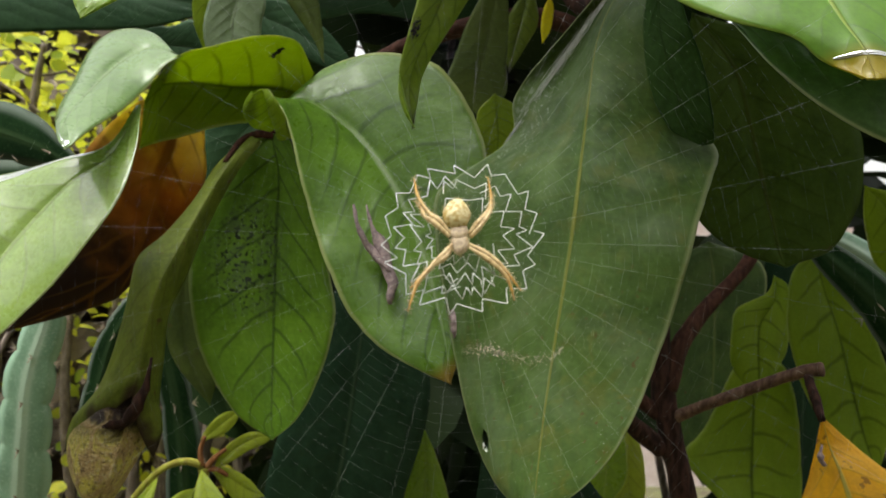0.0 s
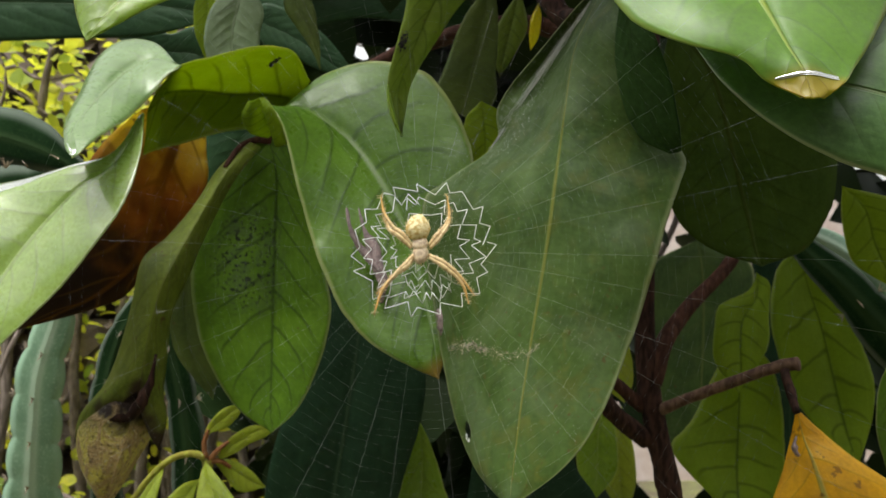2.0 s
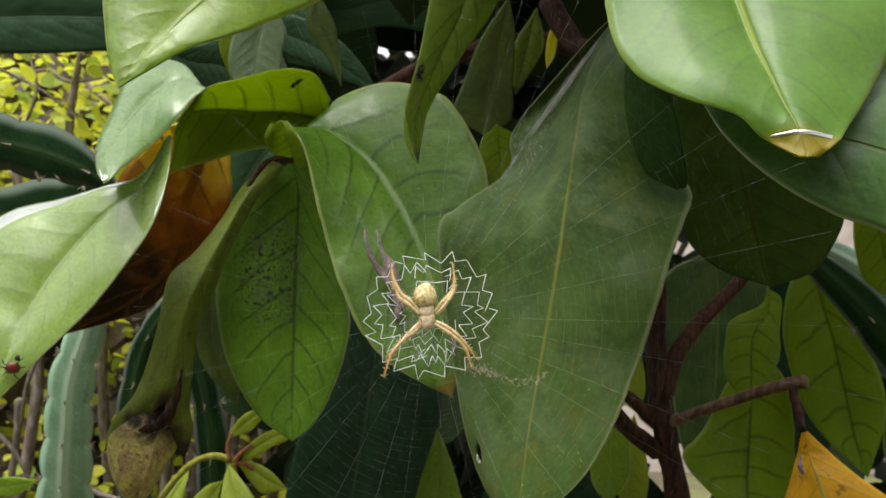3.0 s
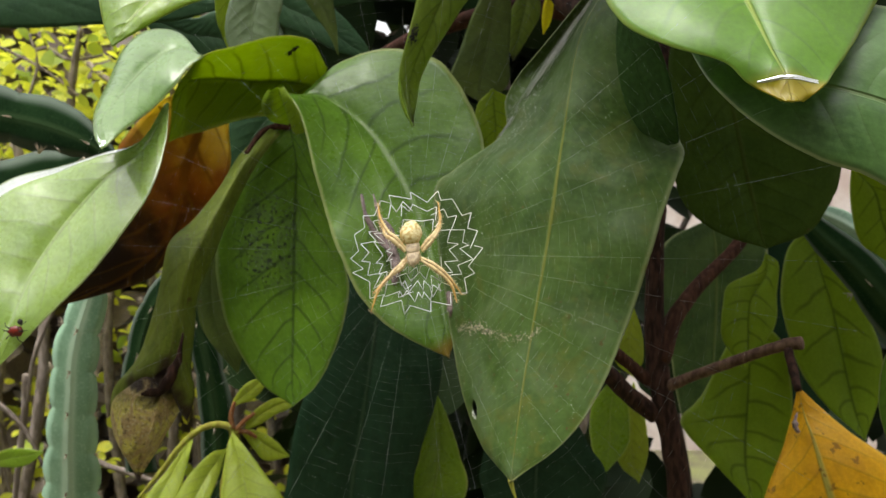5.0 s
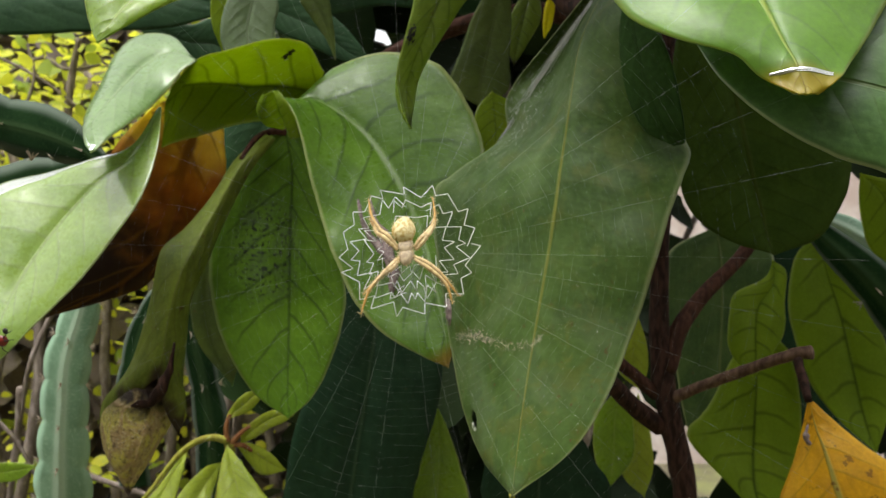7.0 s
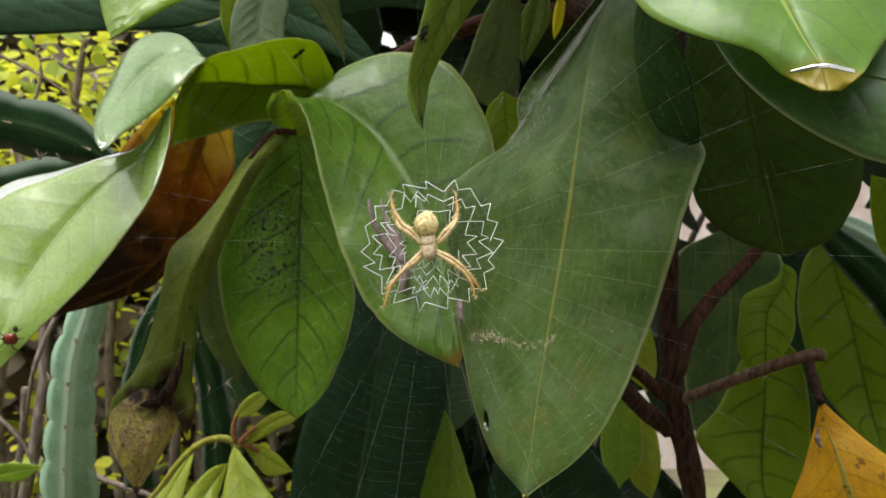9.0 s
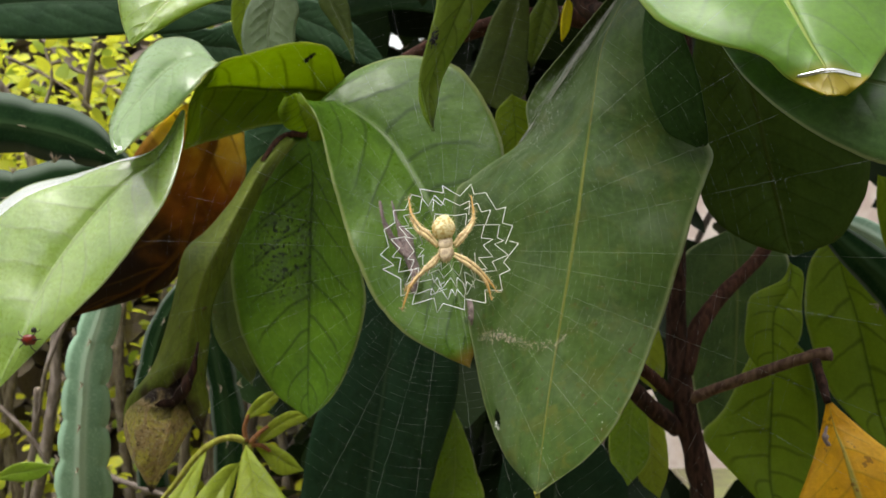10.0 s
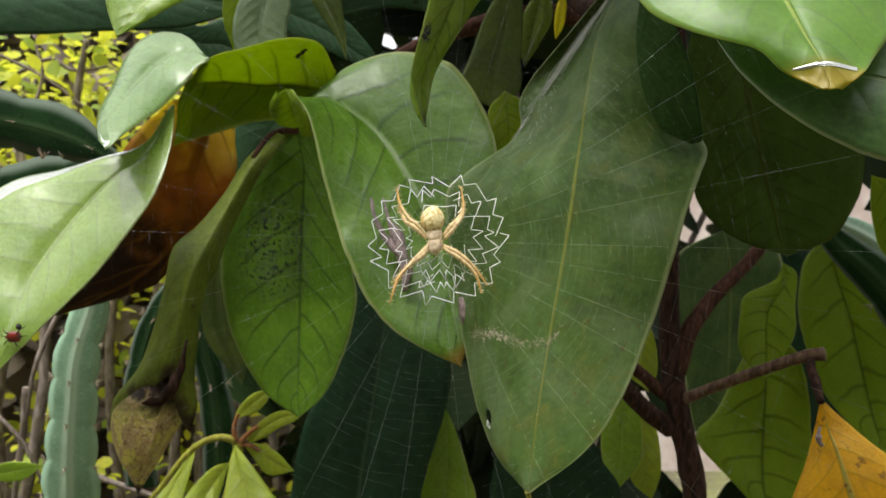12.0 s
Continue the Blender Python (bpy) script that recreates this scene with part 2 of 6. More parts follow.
leaf_wet = leaf_material("leaf_wet", (0.13, 0.28, 0.018), (0.10, 0.22, 0.014), (0.26, 0.4, 0.12), 0.42, 0.35, (0.45, 0.65, 0.03), 8.0, 0.15, 0.4, coat=0.25, margin=(0.30, 0.40, 0.08), rib=(0.42, 0.52, 0.08), tip=(0.33, 0.25, 0.005), tip_from=0.77, wet=4.0)
# Olive lowered so that the shade this leaf hangs in is in its colour.
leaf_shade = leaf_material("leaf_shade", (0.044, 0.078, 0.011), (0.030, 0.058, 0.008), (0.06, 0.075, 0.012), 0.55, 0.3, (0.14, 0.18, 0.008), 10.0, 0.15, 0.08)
# Blue-green of the same shrub made darker; deep shade is in the colour.
leaf_blue_shaded = leaf_material("leaf_blue_shaded", (0.016, 0.042, 0.02), (0.010, 0.03, 0.014), (0.045, 0.08, 0.04), 0.5, 0.1, (0.04, 0.09, 0.03), 12.0, 0.12, 0.15)
leaf_grey = leaf_material("leaf_grey", (0.16, 0.22, 0.12), (0.12, 0.17, 0.09), (0.25, 0.3, 0.18), 0.45, 0.2, (0.2, 0.3, 0.08), 9.0, 0.15, 0.5)
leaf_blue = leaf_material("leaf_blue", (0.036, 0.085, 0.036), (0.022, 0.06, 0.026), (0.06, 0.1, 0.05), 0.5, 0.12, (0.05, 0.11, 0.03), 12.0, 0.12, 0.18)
leaf_orange = leaf_material("leaf_orange", (0.82, 0.46, 0.04), (0.62, 0.28, 0.02), (0.06, 0.025, 0.015), 0.4, 0.62, (0.95, 0.52, 0.02), 6.0, 0.3, 0.3, spots=0.69, fresh=(0.88, 0.76, 0.10), browning=(0.016, 0.008, 0.006), brown_from=(0.58, 0.88), toast=(0.36, 0.14, 0.02), rib=(0.02, 0.012, 0.012), rib_width=0.13, blemish=(0.10, 0.03, 0.012))
leaf_yellow = leaf_material("leaf_yellow", (0.76, 0.42, 0.004), (0.62, 0.31, 0.004), (0.42, 0.36, 0.03), 0.45, 0.35, (0.8, 0.55, 0.02), 8.0, 0.15, 0.45, spot=(0.16, 0.06, 0.01), spots=0.63, rib=(0.36, 0.38, 0.08), rib_width=0.06, blemish=(0.50, 0.22, 0.006))
leaf_lemon = leaf_material("leaf_lemon", (0.82, 0.74, 0.012), (0.72, 0.60, 0.01), (0.8, 0.7, 0.05), 0.45, 0.5, (1.0, 0.9, 0.02), 7.0, 0.1, 0.3, spots=0.8)
leaf_young = leaf_material("leaf_young", (0.40, 0.48, 0.05), (0.31, 0.40, 0.035), (0.55, 0.6, 0.12), 0.45, 0.5, (0.7, 0.75, 0.06), 7.0, 0.15, 0.45, spots=0.8)


def dead_material():
    n = Net("leaf_dead")
    x, s = n.across_along()
    coarse, fine = n.noise(130.0, 5.0, None, 0.8), n.noise(900.0, 4.0)
    col = n.mix(n.step(coarse, 0.36, 0.54), (0.66, 0.58, 0.12), (0.46, 0.32, 0.14))
    col = n.mix(n.step(n.noise(640.0, 5.0), 0.54, 0.66, 0.0, 0.6), col, (0.10, 0.06, 0.03))
    col = n.mix(n.step(fine, 0.5, 0.7, 0.0, 0.55), col, (0.66, 0.60, 0.34))
    rot = n.math("ADD", s, n.math("MULTIPLY", coarse, 0.55))
    col = n.mix(n.step(rot, 0.72, 0.52), col, (0.035, 0.02, 0.014))
    col = n.mix(n.step(n.math("ADD", s, n.math("MULTIPLY", fine, 0.1)), 0.93, 1.0), col, (0.04, 0.02, 0.015))
    return n.finish(col, 0.6, n.bump(n.math("ADD", coarse, n.math("MULTIPLY", fine, 0.5)), 0.003, 0.9), 0.2, col, gloss=0.4)


leaf_dead = dead_material()


def bark_material(name, light, dark, scale=500.0):
    n = Net(name)
    grain = n.noise(scale, 5.0, (1.0, 1.0, 0.3))
    col = n.mix(n.step(grain, 0.35, 0.7), dark, light)
    col = n.mix(n.step(n.noise(120.0, 3.0), 0.62, 0.78, 0.0, 0.5), col, tuple(c * 1.5 for c in light))
    return n.finish(col, 0.8, n.bump(grain, 0.0008, 0.8), gloss=0.12)


bark = bark_material("bark", (0.055, 0.026, 0.018), (0.016, 0.008, 0.006))
twig_bark = bark_material("twig_bark", (0.16, 0.10, 0.07), (0.07, 0.04, 0.028))
red_bark = bark_material("red_bark", (0.09, 0.04, 0.026), (0.04, 0.018, 0.013))
grey_bark = bark_material("grey_bark", (0.36, 0.30, 0.27), (0.18, 0.145, 0.12), 250.0)
green_stem = bark_material("green_stem", (0.38, 0.40, 0.06), (0.28, 0.26, 0.05))
red_stem = bark_material("red_stem", (0.30, 0.14, 0.06), (0.20, 0.08, 0.03))


def plain_material(name, colour, other, scale, rough, depth=0.0004, through=0.0, gloss=0.5):
    n = Net(name)
    g = n.noise(scale, 5.0)
    col = n.mix(n.step(g, 0.35, 0.68), colour, other)
    return n.finish(col, rough, n.bump(g, depth, 0.6), through, None, gloss=gloss)


def cactus_material(name, light, dark, bloom, gloss=0.35, rough=0.5):
    n = Net(name)
    x, s = n.across_along()
    g = n.noise(60.0, 4.0)
    col = n.mix(n.step(g, 0.35, 0.65), light, dark)
    col = n.mix(n.step(n.noise(900.0, 3.0), 0.5, 0.75, 0.0, 0.4), col, bloom)
    col = n.mix(n.step(x, 0.982, 0.997, 0.0, 0.8), col, tuple(min(1.0, 0.12 + c * 1.4) for c in light))
    col = n.mix(n.step(x, 0.9, 0.55, 0.0, 0.6), col, bloom)
    return n.finish(col, rough, n.bump(n.math("ADD", g, n.math("MULTIPLY", n.noise(400.0, 3.0), 0.3)), 0.0015, 0.5), gloss=gloss)


cactus_skin = cactus_material("cactus_skin", (0.20, 0.34, 0.22), (0.15, 0.27, 0.17), (0.46, 0.58, 0.44))
# cactus_skin darkened, with the shade on these stems put into the colour.
shaded_cactus_skin = cactus_material("shaded_cactus_skin", (0.013, 0.034, 0.012), (0.008, 0.022, 0.008), (0.035, 0.065, 0.025), 0.02, 0.85)
spine_mat = plain_material("spine_wood", (0.5, 0.42, 0.33), (0.3, 0.22, 0.16), 900.0, 0.6)
silk = plain_material("silk", (0.97, 0.98, 0.97), (0.92, 0.94, 0.92), 500.0, 0.4, 0.00001, 0.5)
thread_silk = plain_material("thread_silk", (0.58, 0.61, 0.58), (0.42, 0.45, 0.42), 300.0, 0.35, 0.00001)
grey_silk = plain_material("grey_silk", (0.66, 0.67, 0.64), (0.44, 0.45, 0.43), 300.0, 0.5, 0.00001)
husk = plain_material("husk", (0.28, 0.21, 0.20), (0.15, 0.105, 0.11), 800.0, 0.8)
soot_mat = plain_material("soot", (0.015, 0.012, 0.01), (0.03, 0.025, 0.02), 900.0, 0.8)
dust_crumb = plain_material("dust_crumb", (0.78, 0.72, 0.52), (0.45, 0.38, 0.27), 1500.0, 0.85)
red_shell = plain_material("red_shell", (0.22, 0.02, 0.01), (0.08, 0.012, 0.01), 900.0, 0.35)
soil = plain_material("soil", (0.10, 0.085, 0.055), (0.16, 0.17, 0.06), 6.0, 0.95, 0.01)
plaster = plain_material("plaster", (0.52, 0.41, 0.37), (0.66, 0.58, 0.55), 9.0, 0.9, 0.004)


def water_material(name, share, rough):
    """A clear film: what lies under it shows, and its skin mirrors a share of the light, more where it is seen flat."""
    n = Net(name)
    clear, skin = n.tree.nodes.new("ShaderNodeBsdfTransparent"), n.tree.nodes.new("ShaderNodeBsdfGlossy")
    skin.inputs["Roughness"].default_value = rough
    clear.inputs["Color"].default_value = (0.95, 0.98, 0.9, 1.0)
    fresnel, mixed = n.tree.nodes.new("ShaderNodeFresnel"), n.tree.nodes.new("ShaderNodeMixShader")
    fresnel.inputs["IOR"].default_value = 1.4
    n.tree.links.new(n.math("MINIMUM", n.math("ADD", fresnel.outputs[0], share), 0.8), mixed.inputs[0])
    n.tree.links.new(clear.outputs[0], mixed.inputs[1])
    n.tree.links.new(skin.outputs[0], mixed.inputs[2])
    n.tree.links.new(mixed.outputs[0], n.out.inputs[0])
    return n.mat


# Mirrors far more than water does, so the films carry a white sheen.
water_sheen = water_material("water_sheen", 0.55, 0.22)


def tiny_leaf_material(name, a, b, glow, through=0.4, gloss=0.15):
    n = Net(name)
    col = n.mix(n.step(n.island(), 0.25, 0.95), a, b)
    col = n.mix(n.step(n.noise(160.0, 3.0), 0.5, 0.7, 0.0, 0.4), col, b)
    return n.finish(col, 0.5, None, through, n.mix(n.island(), glow, tuple(c * 0.7 for c in glow)), gloss=gloss)


hedge_leaf = tiny_leaf_material("hedge_leaf", (0.72, 0.70, 0.05), (0.20, 0.34, 0.035), (0.92, 0.95, 0.08), 0.45, 0.4)
litter_leaf = tiny_leaf_material("litter_leaf", (0.34, 0.28, 0.25), (0.15, 0.12, 0.10), (0.15, 0.12, 0.08), 0.15)
# Near-black green: the gloom between the plants is put into this colour.
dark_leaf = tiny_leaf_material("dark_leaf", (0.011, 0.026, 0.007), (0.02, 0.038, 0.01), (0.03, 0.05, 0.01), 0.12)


def spider_material(name, a, b, scale):
    n = Net(name)
    g = n.noise(scale, 3.0)
    col = n.mix(n.step(g, 0.42, 0.6), a, b)
    return n.finish(col, 0.5, n.bump(g, 0.00008, 0.6), 0.12, n.mix(0.5, a, b))


belly_mat = spider_material("abdomen_skin", (0.90, 0.80, 0.46), (0.60, 0.42, 0.12), 1700.0)
head_mat = spider_material("carapace_hair", (0.80, 0.66, 0.46), (0.56, 0.42, 0.28), 1800.0)
hair_mat = plain_material("pale_hair", (0.85, 0.75, 0.5), (0.7, 0.55, 0.3), 600.0, 0.6, 0.00001, 0.3)


def leg_material():
    n = Net("leg_hair")
    x, s = n.across_along()
    g = n.noise(1100.0, 3.0)
    col = n.mix(n.step(s, 0.45, 0.95), (0.84, 0.66, 0.36), (0.74, 0.42, 0.09))
    col = n.mix(n.step(g, 0.5, 0.66, 0.0, 0.5), col, (0.46, 0.27, 0.09))
    ring = n.math("FRACT", n.math("ADD", n.math("MULTIPLY", s, 5.0), n.math("MULTIPLY", g, 0.4)))
    col = n.mix(n.step(ring, 0.72, 0.9, 0.0, 0.35), col, (0.40, 0.22, 0.07))
    return n.finish(col, 0.5, n.bump(g, 0.00008, 0.6), 0.15, col)


leg_mat = leg_material()


# ---- builders ----
def V(p):
    return Vector((p[0], p[1], p[2] + 1200.0)) * 0.001


def smooth_line(points, count):
    """Count points along a smooth curve through the given ones."""
    p = np.array(points, float)
    p = np.vstack([2 * p[0] - p[1], p, 2 * p[-1] - p[-2]])
    out = []
    for q in np.linspace(0, len(points) - 1, count):
        k = min(int(q), len(points) - 2)
        f = q - k
        a, b, c, d = p[k], p[k + 1], p[k + 2], p[k + 3]
        out.append(0.5 * (2 * b + (c - a) * f + (2 * a - 5 * b + 4 * c - d) * f * f + (3 * b - a - 3 * c + d) * f ** 3))
    return np.array(out)


def mesh_of(name, verts, faces, material, uvs=None, smooth=True):
    me = bpy.data.meshes.new(name)
    me.from_pydata([tuple(v) for v in verts], [], faces)
    if uvs is not None:
        layer = me.uv_layers.new(name="UVMap")
        for loop in me.loops:
            layer.data[loop.index].uv = uvs[loop.vertex_index]
    if smooth:
        me.polygons.foreach_set("use_smooth", [True] * len(me.polygons))
    me.materials.append(material)
    me.update()
    return me


def thing(name, place, label, category, kind="", group=""):
    ob = new(name)
    ob.location = place
    ob.empty_display_size = 0.01
    return tagged(ob, label, category, group, kind)


def under(parent, name, me, label=""):
    """Links a mesh that is given in world metres as one part of a thing or of a part."""
    ob = new(name, me)
    ob.parent = parent
    offset = Vector((0, 0, 0))
    up = parent
    while up is not None:
        offset += up.location
        up = up.parent
    ob.location = -offset
    if label:
        tagged(ob, label)
    return ob


SURFACES = {}


def on_leaf(seed, s, c, off=0.0):
    """A point of a leaf's face: s along it from 0 to 1, c across it from -1 to 1."""
    grid, nor = SURFACES[seed]
    i, j = s * (grid.shape[0] - 1), (c + 1) / 2 * (grid.shape[1] - 1)
    i0, j0 = min(int(i), grid.shape[0] - 2), min(int(j), grid.shape[1] - 2)
    f, g = i - i0, j - j0
    p = (grid[i0, j0] * (1 - g) + grid[i0, j0 + 1] * g) * (1 - f) + (grid[i0 + 1, j0] * (1 - g) + grid[i0 + 1, j0 + 1] * g) * f
    return p + nor[i0] * off


def leaf(parent, material, rib, left, right, name="leaf", label="", bulge=0.05, seed=0, ripple=0.35, thick=0.35, ns=44, nw=9, hole=None, lip=(0.0, 0.0), bowl=None):
    """A leaf blade with thickness, lofted from its midrib to its two margins."""
    m, l, r = smooth_line(rib, ns), smooth_line(left, ns), smooth_line(right, ns)
    tang = np.gradient(m, axis=0)
    wide = r - l
    nor = np.cross(wide, tang)
    size = np.linalg.norm(nor, axis=1, keepdims=True)
    nor = nor / np.maximum(size, 1e-6)
    good = size[:, 0] > 1e-3 * size.max()
    nor[~good] = nor[good].mean(0)
    nor[nor[:, 1] > 0] *= -1
    cs = np.linspace(-1, 1, 2 * nw + 1)
    grid, uv = [], []
    for i in range(ns):
        s = i / (ns - 1)
        for c in cs:
            edge = l[i] if c < 0 else r[i]
            k = abs(c)
            half = np.linalg.norm(edge - m[i])
            edge = m[i] + (edge - m[i]) * (1 + 0.018 * noise.noise((s * 14.0, seed * 2.1 + (5 if c > 0 else 0), 0.5)) + 0.008 * noise.noise((s * 45.0, seed * 1.7 + (9 if c > 0 else 0), 3.5)))
            q = m[i] * (1 - k) + edge * k
            wave = noise.noise((s * 5.0 + seed * 3.7, c * 1.6, seed * 1.3)) * ripple * (0.3 + k) + 0.25 * ripple * k ** 3 * math.sin(s * 23 + seed + (2 if c > 0 else 0))
            lift = bulge * half * (4 * k * (1 - k)) - 0.02 * half * math.exp(-(k / 0.07) ** 2)
            share = lip[0 if c < 0 else 1]
            if share > 0:
                late = 0.2 * k + 0.8 * max(0.0, (k - 0.72) / 0.28) ** 1.3
                q = q - np.array((0.0, share * (edge[1] - m[i][1]) * (k - late), 0.0))
            if bowl and c < 0:
                back = bowl[2] * math.sin(math.pi * k ** 0.8) * math.exp(-((s - bowl[0]) / bowl[1]) ** 2)
                q = q * (1 + back / (q[1] + 20.0))
            grid.append(q + nor[i] * (lift + wave))
            uv.append((0.5 + 0.5 * c, s))
    grid = np.array(grid)
    nc = len(cs)
    SURFACES[seed] = (grid.reshape(ns, nc, 3), nor)
    g3 = grid.reshape(ns, nc, 3)
    du, dv = np.gradient(g3, axis=1), np.gradient(g3, axis=0)
    nn = np.cross(du, dv).reshape(-1, 3)
    ln = np.linalg.norm(nn, axis=1, keepdims=True)
    nn = np.where(ln > 1e-9, nn / np.maximum(ln, 1e-9), np.repeat(nor, nc, axis=0))
    flip = np.sign((nn * np.repeat(nor, nc, axis=0)).sum(1, keepdims=True))
    nn = nn * np.where(flip == 0, 1, flip)
    back = grid - nn * thick
    verts = np.vstack([grid, back]) + np.array((0, 0, 1200.0))
    n = ns * nc
    gone = set()
    if hole:
        for i in range(ns - 1):
            for j in range(nc - 1):
                s, c = (i + 0.5) / (ns - 1), (cs[j] + cs[j + 1]) / 2
                if ((s - hole[0]) / 0.016) ** 2 + ((c - hole[1] + 2.0 * (s - hole[0])) / 0.07) ** 2 < 1:
                    gone.add((i, j))
    faces = []
    for i in range(ns - 1):
        for j in range(nc - 1):
            if (i, j) in gone:
                continue
            a, b, c, d = i * nc + j, i * nc + j + 1, (i + 1) * nc + j + 1, (i + 1) * nc + j
            faces += [(a, b, c, d), (n + d, n + c, n + b, n + a)]
        a, b = i * nc, (i + 1) * nc
        faces += [(a, b, n + b, n + a), (b + nc - 1, a + nc - 1, n + a + nc - 1, n + b + nc - 1)]
    for j in range(nc - 1):
        e = (ns - 1) * nc
        faces += [(j + 1, j, n + j, n + j + 1), (e + j, e + j + 1, n + e + j + 1, n + e + j)]
    me = mesh_of(name, verts * 0.001, faces, material, uv + uv)
    return under(parent, name, me, label)


def tube_mesh(name, points, radii, material, count=24, sides=8, rough=0.0, seed=0):
    p = smooth_line(points, count)
    rad = np.interp(np.linspace(0, 1, count), np.linspace(0, 1, len(radii)), radii)
    t = np.gradient(p, axis=0)
    t /= np.linalg.norm(t, axis=1, keepdims=True)
    ref = np.array((0.31, -0.9, 0.29)) if abs(t.mean(0)[1]) < 0.8 else np.array((1.0, 0.1, 0.2))
    verts, faces, uv = [], [], []
    for i in range(count):
        a = np.cross(t[i], ref)
        a /= np.linalg.norm(a)
        b = np.cross(t[i], a)
        for k in range(sides):
            w = 2 * math.pi * k / sides
            bumpy = 1 + rough * noise.noise((i * 0.45, 2 * math.cos(w) + seed, 2 * math.sin(w)))
            verts.append(p[i] + (a * math.cos(w) + b * math.sin(w)) * rad[i] * bumpy + (0, 0, 1200.0))
            uv.append((k / sides, i / (count - 1)))
    for i in range(count - 1):
        for k in range(sides):
            k2 = (k + 1) % sides
            faces.append((i * sides + k, i * sides + k2, (i + 1) * sides + k2, (i + 1) * sides + k))
    faces += [tuple(range(sides))[::-1], tuple(range((count - 1) * sides, count * sides))]
    return mesh_of(name, np.array(verts) * 0.001, faces, material, uv)


def tube(parent, name, points, radii, material, label="", **more):
    return under(parent, name, tube_mesh(name, points, radii, material, **more), label)


def ball_mesh(name, centre, axes, material, rings=14, sides=20, lumps=0.0, taper=0.0, seed=0):
    """A lumpy rounded body: centre and half-axes as three vectors."""
    verts, faces = [], []
    c, (ax, ay, az) = np.array(centre, float), [np.array(a, float) for a in axes]
    for i in range(rings + 1):
        v = math.pi * i / rings
        for k in range(sides):
            w = 2 * math.pi * k / sides
            d = 1 + lumps * noise.noise((2.2 * math.sin(v) * math.cos(w) + seed, 2.2 * math.sin(v) * math.sin(w), 2.2 * math.cos(v)))
            sq = 1 + taper * math.cos(v)
            verts.append(c + d * (ax * math.sin(v) * math.cos(w) * sq + ay * math.sin(v) * math.sin(w) * sq + az * math.cos(v)) + (0, 0, 1200.0))
    for i in range(rings):
        for k in range(sides):
            k2 = (k + 1) % sides
            faces.append((i * sides + k, (i + 1) * sides + k, (i + 1) * sides + k2, i * sides + k2))
    return mesh_of(name, np.array(verts) * 0.001, faces, material)


# ---- ground and distance ----
bm = bmesh.new()
for ring in range(40):
    r0, r1 = 0.0 if ring == 0 else 0.3 * 1.28 ** (ring - 1), 0.3 * 1.28 ** ring
    for k in range(24):
        w0, w1 = 2 * math.pi * k / 24, 2 * math.pi * (k + 1) / 24
        pts = [(r * math.cos(w), r * math.sin(w)) for r, w in ((r0, w0), (r1, w0), (r1, w1), (r0, w1))]
        if ring == 0:
            pts = pts[:3]
        bm.faces.new([bm.verts.new((x, y, 0.02 * noise.noise((x * 2, y * 2, 0)) if math.hypot(x, y) < 20 else 0.0)) for x, y in pts])
bmesh.ops.remove_doubles(bm, verts=bm.verts, dist=1e-5)
ground_mesh = bpy.data.meshes.new("ground")
bm.to_mesh(ground_mesh)
bm.free()
ground_mesh.materials.append(soil)
ground = tagged(new("ground", ground_mesh), "bare brown garden soil with patches of moss", "ground", kind="structure")


def box_mesh(name, size, material, bevel):
    b = bmesh.new()
    bmesh.ops.create_cube(b, size=1.0, matrix=Matrix.Diagonal((*size, 1)))
    bmesh.ops.bevel(b, geom=b.edges[:], offset=bevel, segments=2, affect="EDGES")
    me = bpy.data.meshes.new(name)
    b.to_mesh(me)
    b.free()
    me.materials.append(material)
    return me


wall = tagged(new("wall_back", box_mesh("wall_back", (5.0, 0.18, 1.5), plaster, 0.01)), "low pale pinkish plastered garden wall", "wall", kind="structure")
wall.location = (1.6, 4.0, 0.74)


# Unseen walls behind and beside the camera, added to block low sky light.
blocker_brown = plain_material("blocker_brown", (0.20, 0.17, 0.12), (0.12, 0.10, 0.07), 30.0, 0.85, 0.002)
for name, size, place in (("blocker_front", (9.0, 0.15, 4.4), (0.3, -3.0, 2.2)), ("blocker_left", (0.15, 8.0, 2.6), (-4.2, 0.4, 1.3)), ("blocker_right", (0.15, 8.0, 2.6), (4.8, 0.4, 1.3))):
    blocker = tagged(new(name, box_mesh(name, size, blocker_brown, 0.01)), "unseen dark wall added to block low sky light", "wall", kind="structure")
    blocker.location = place


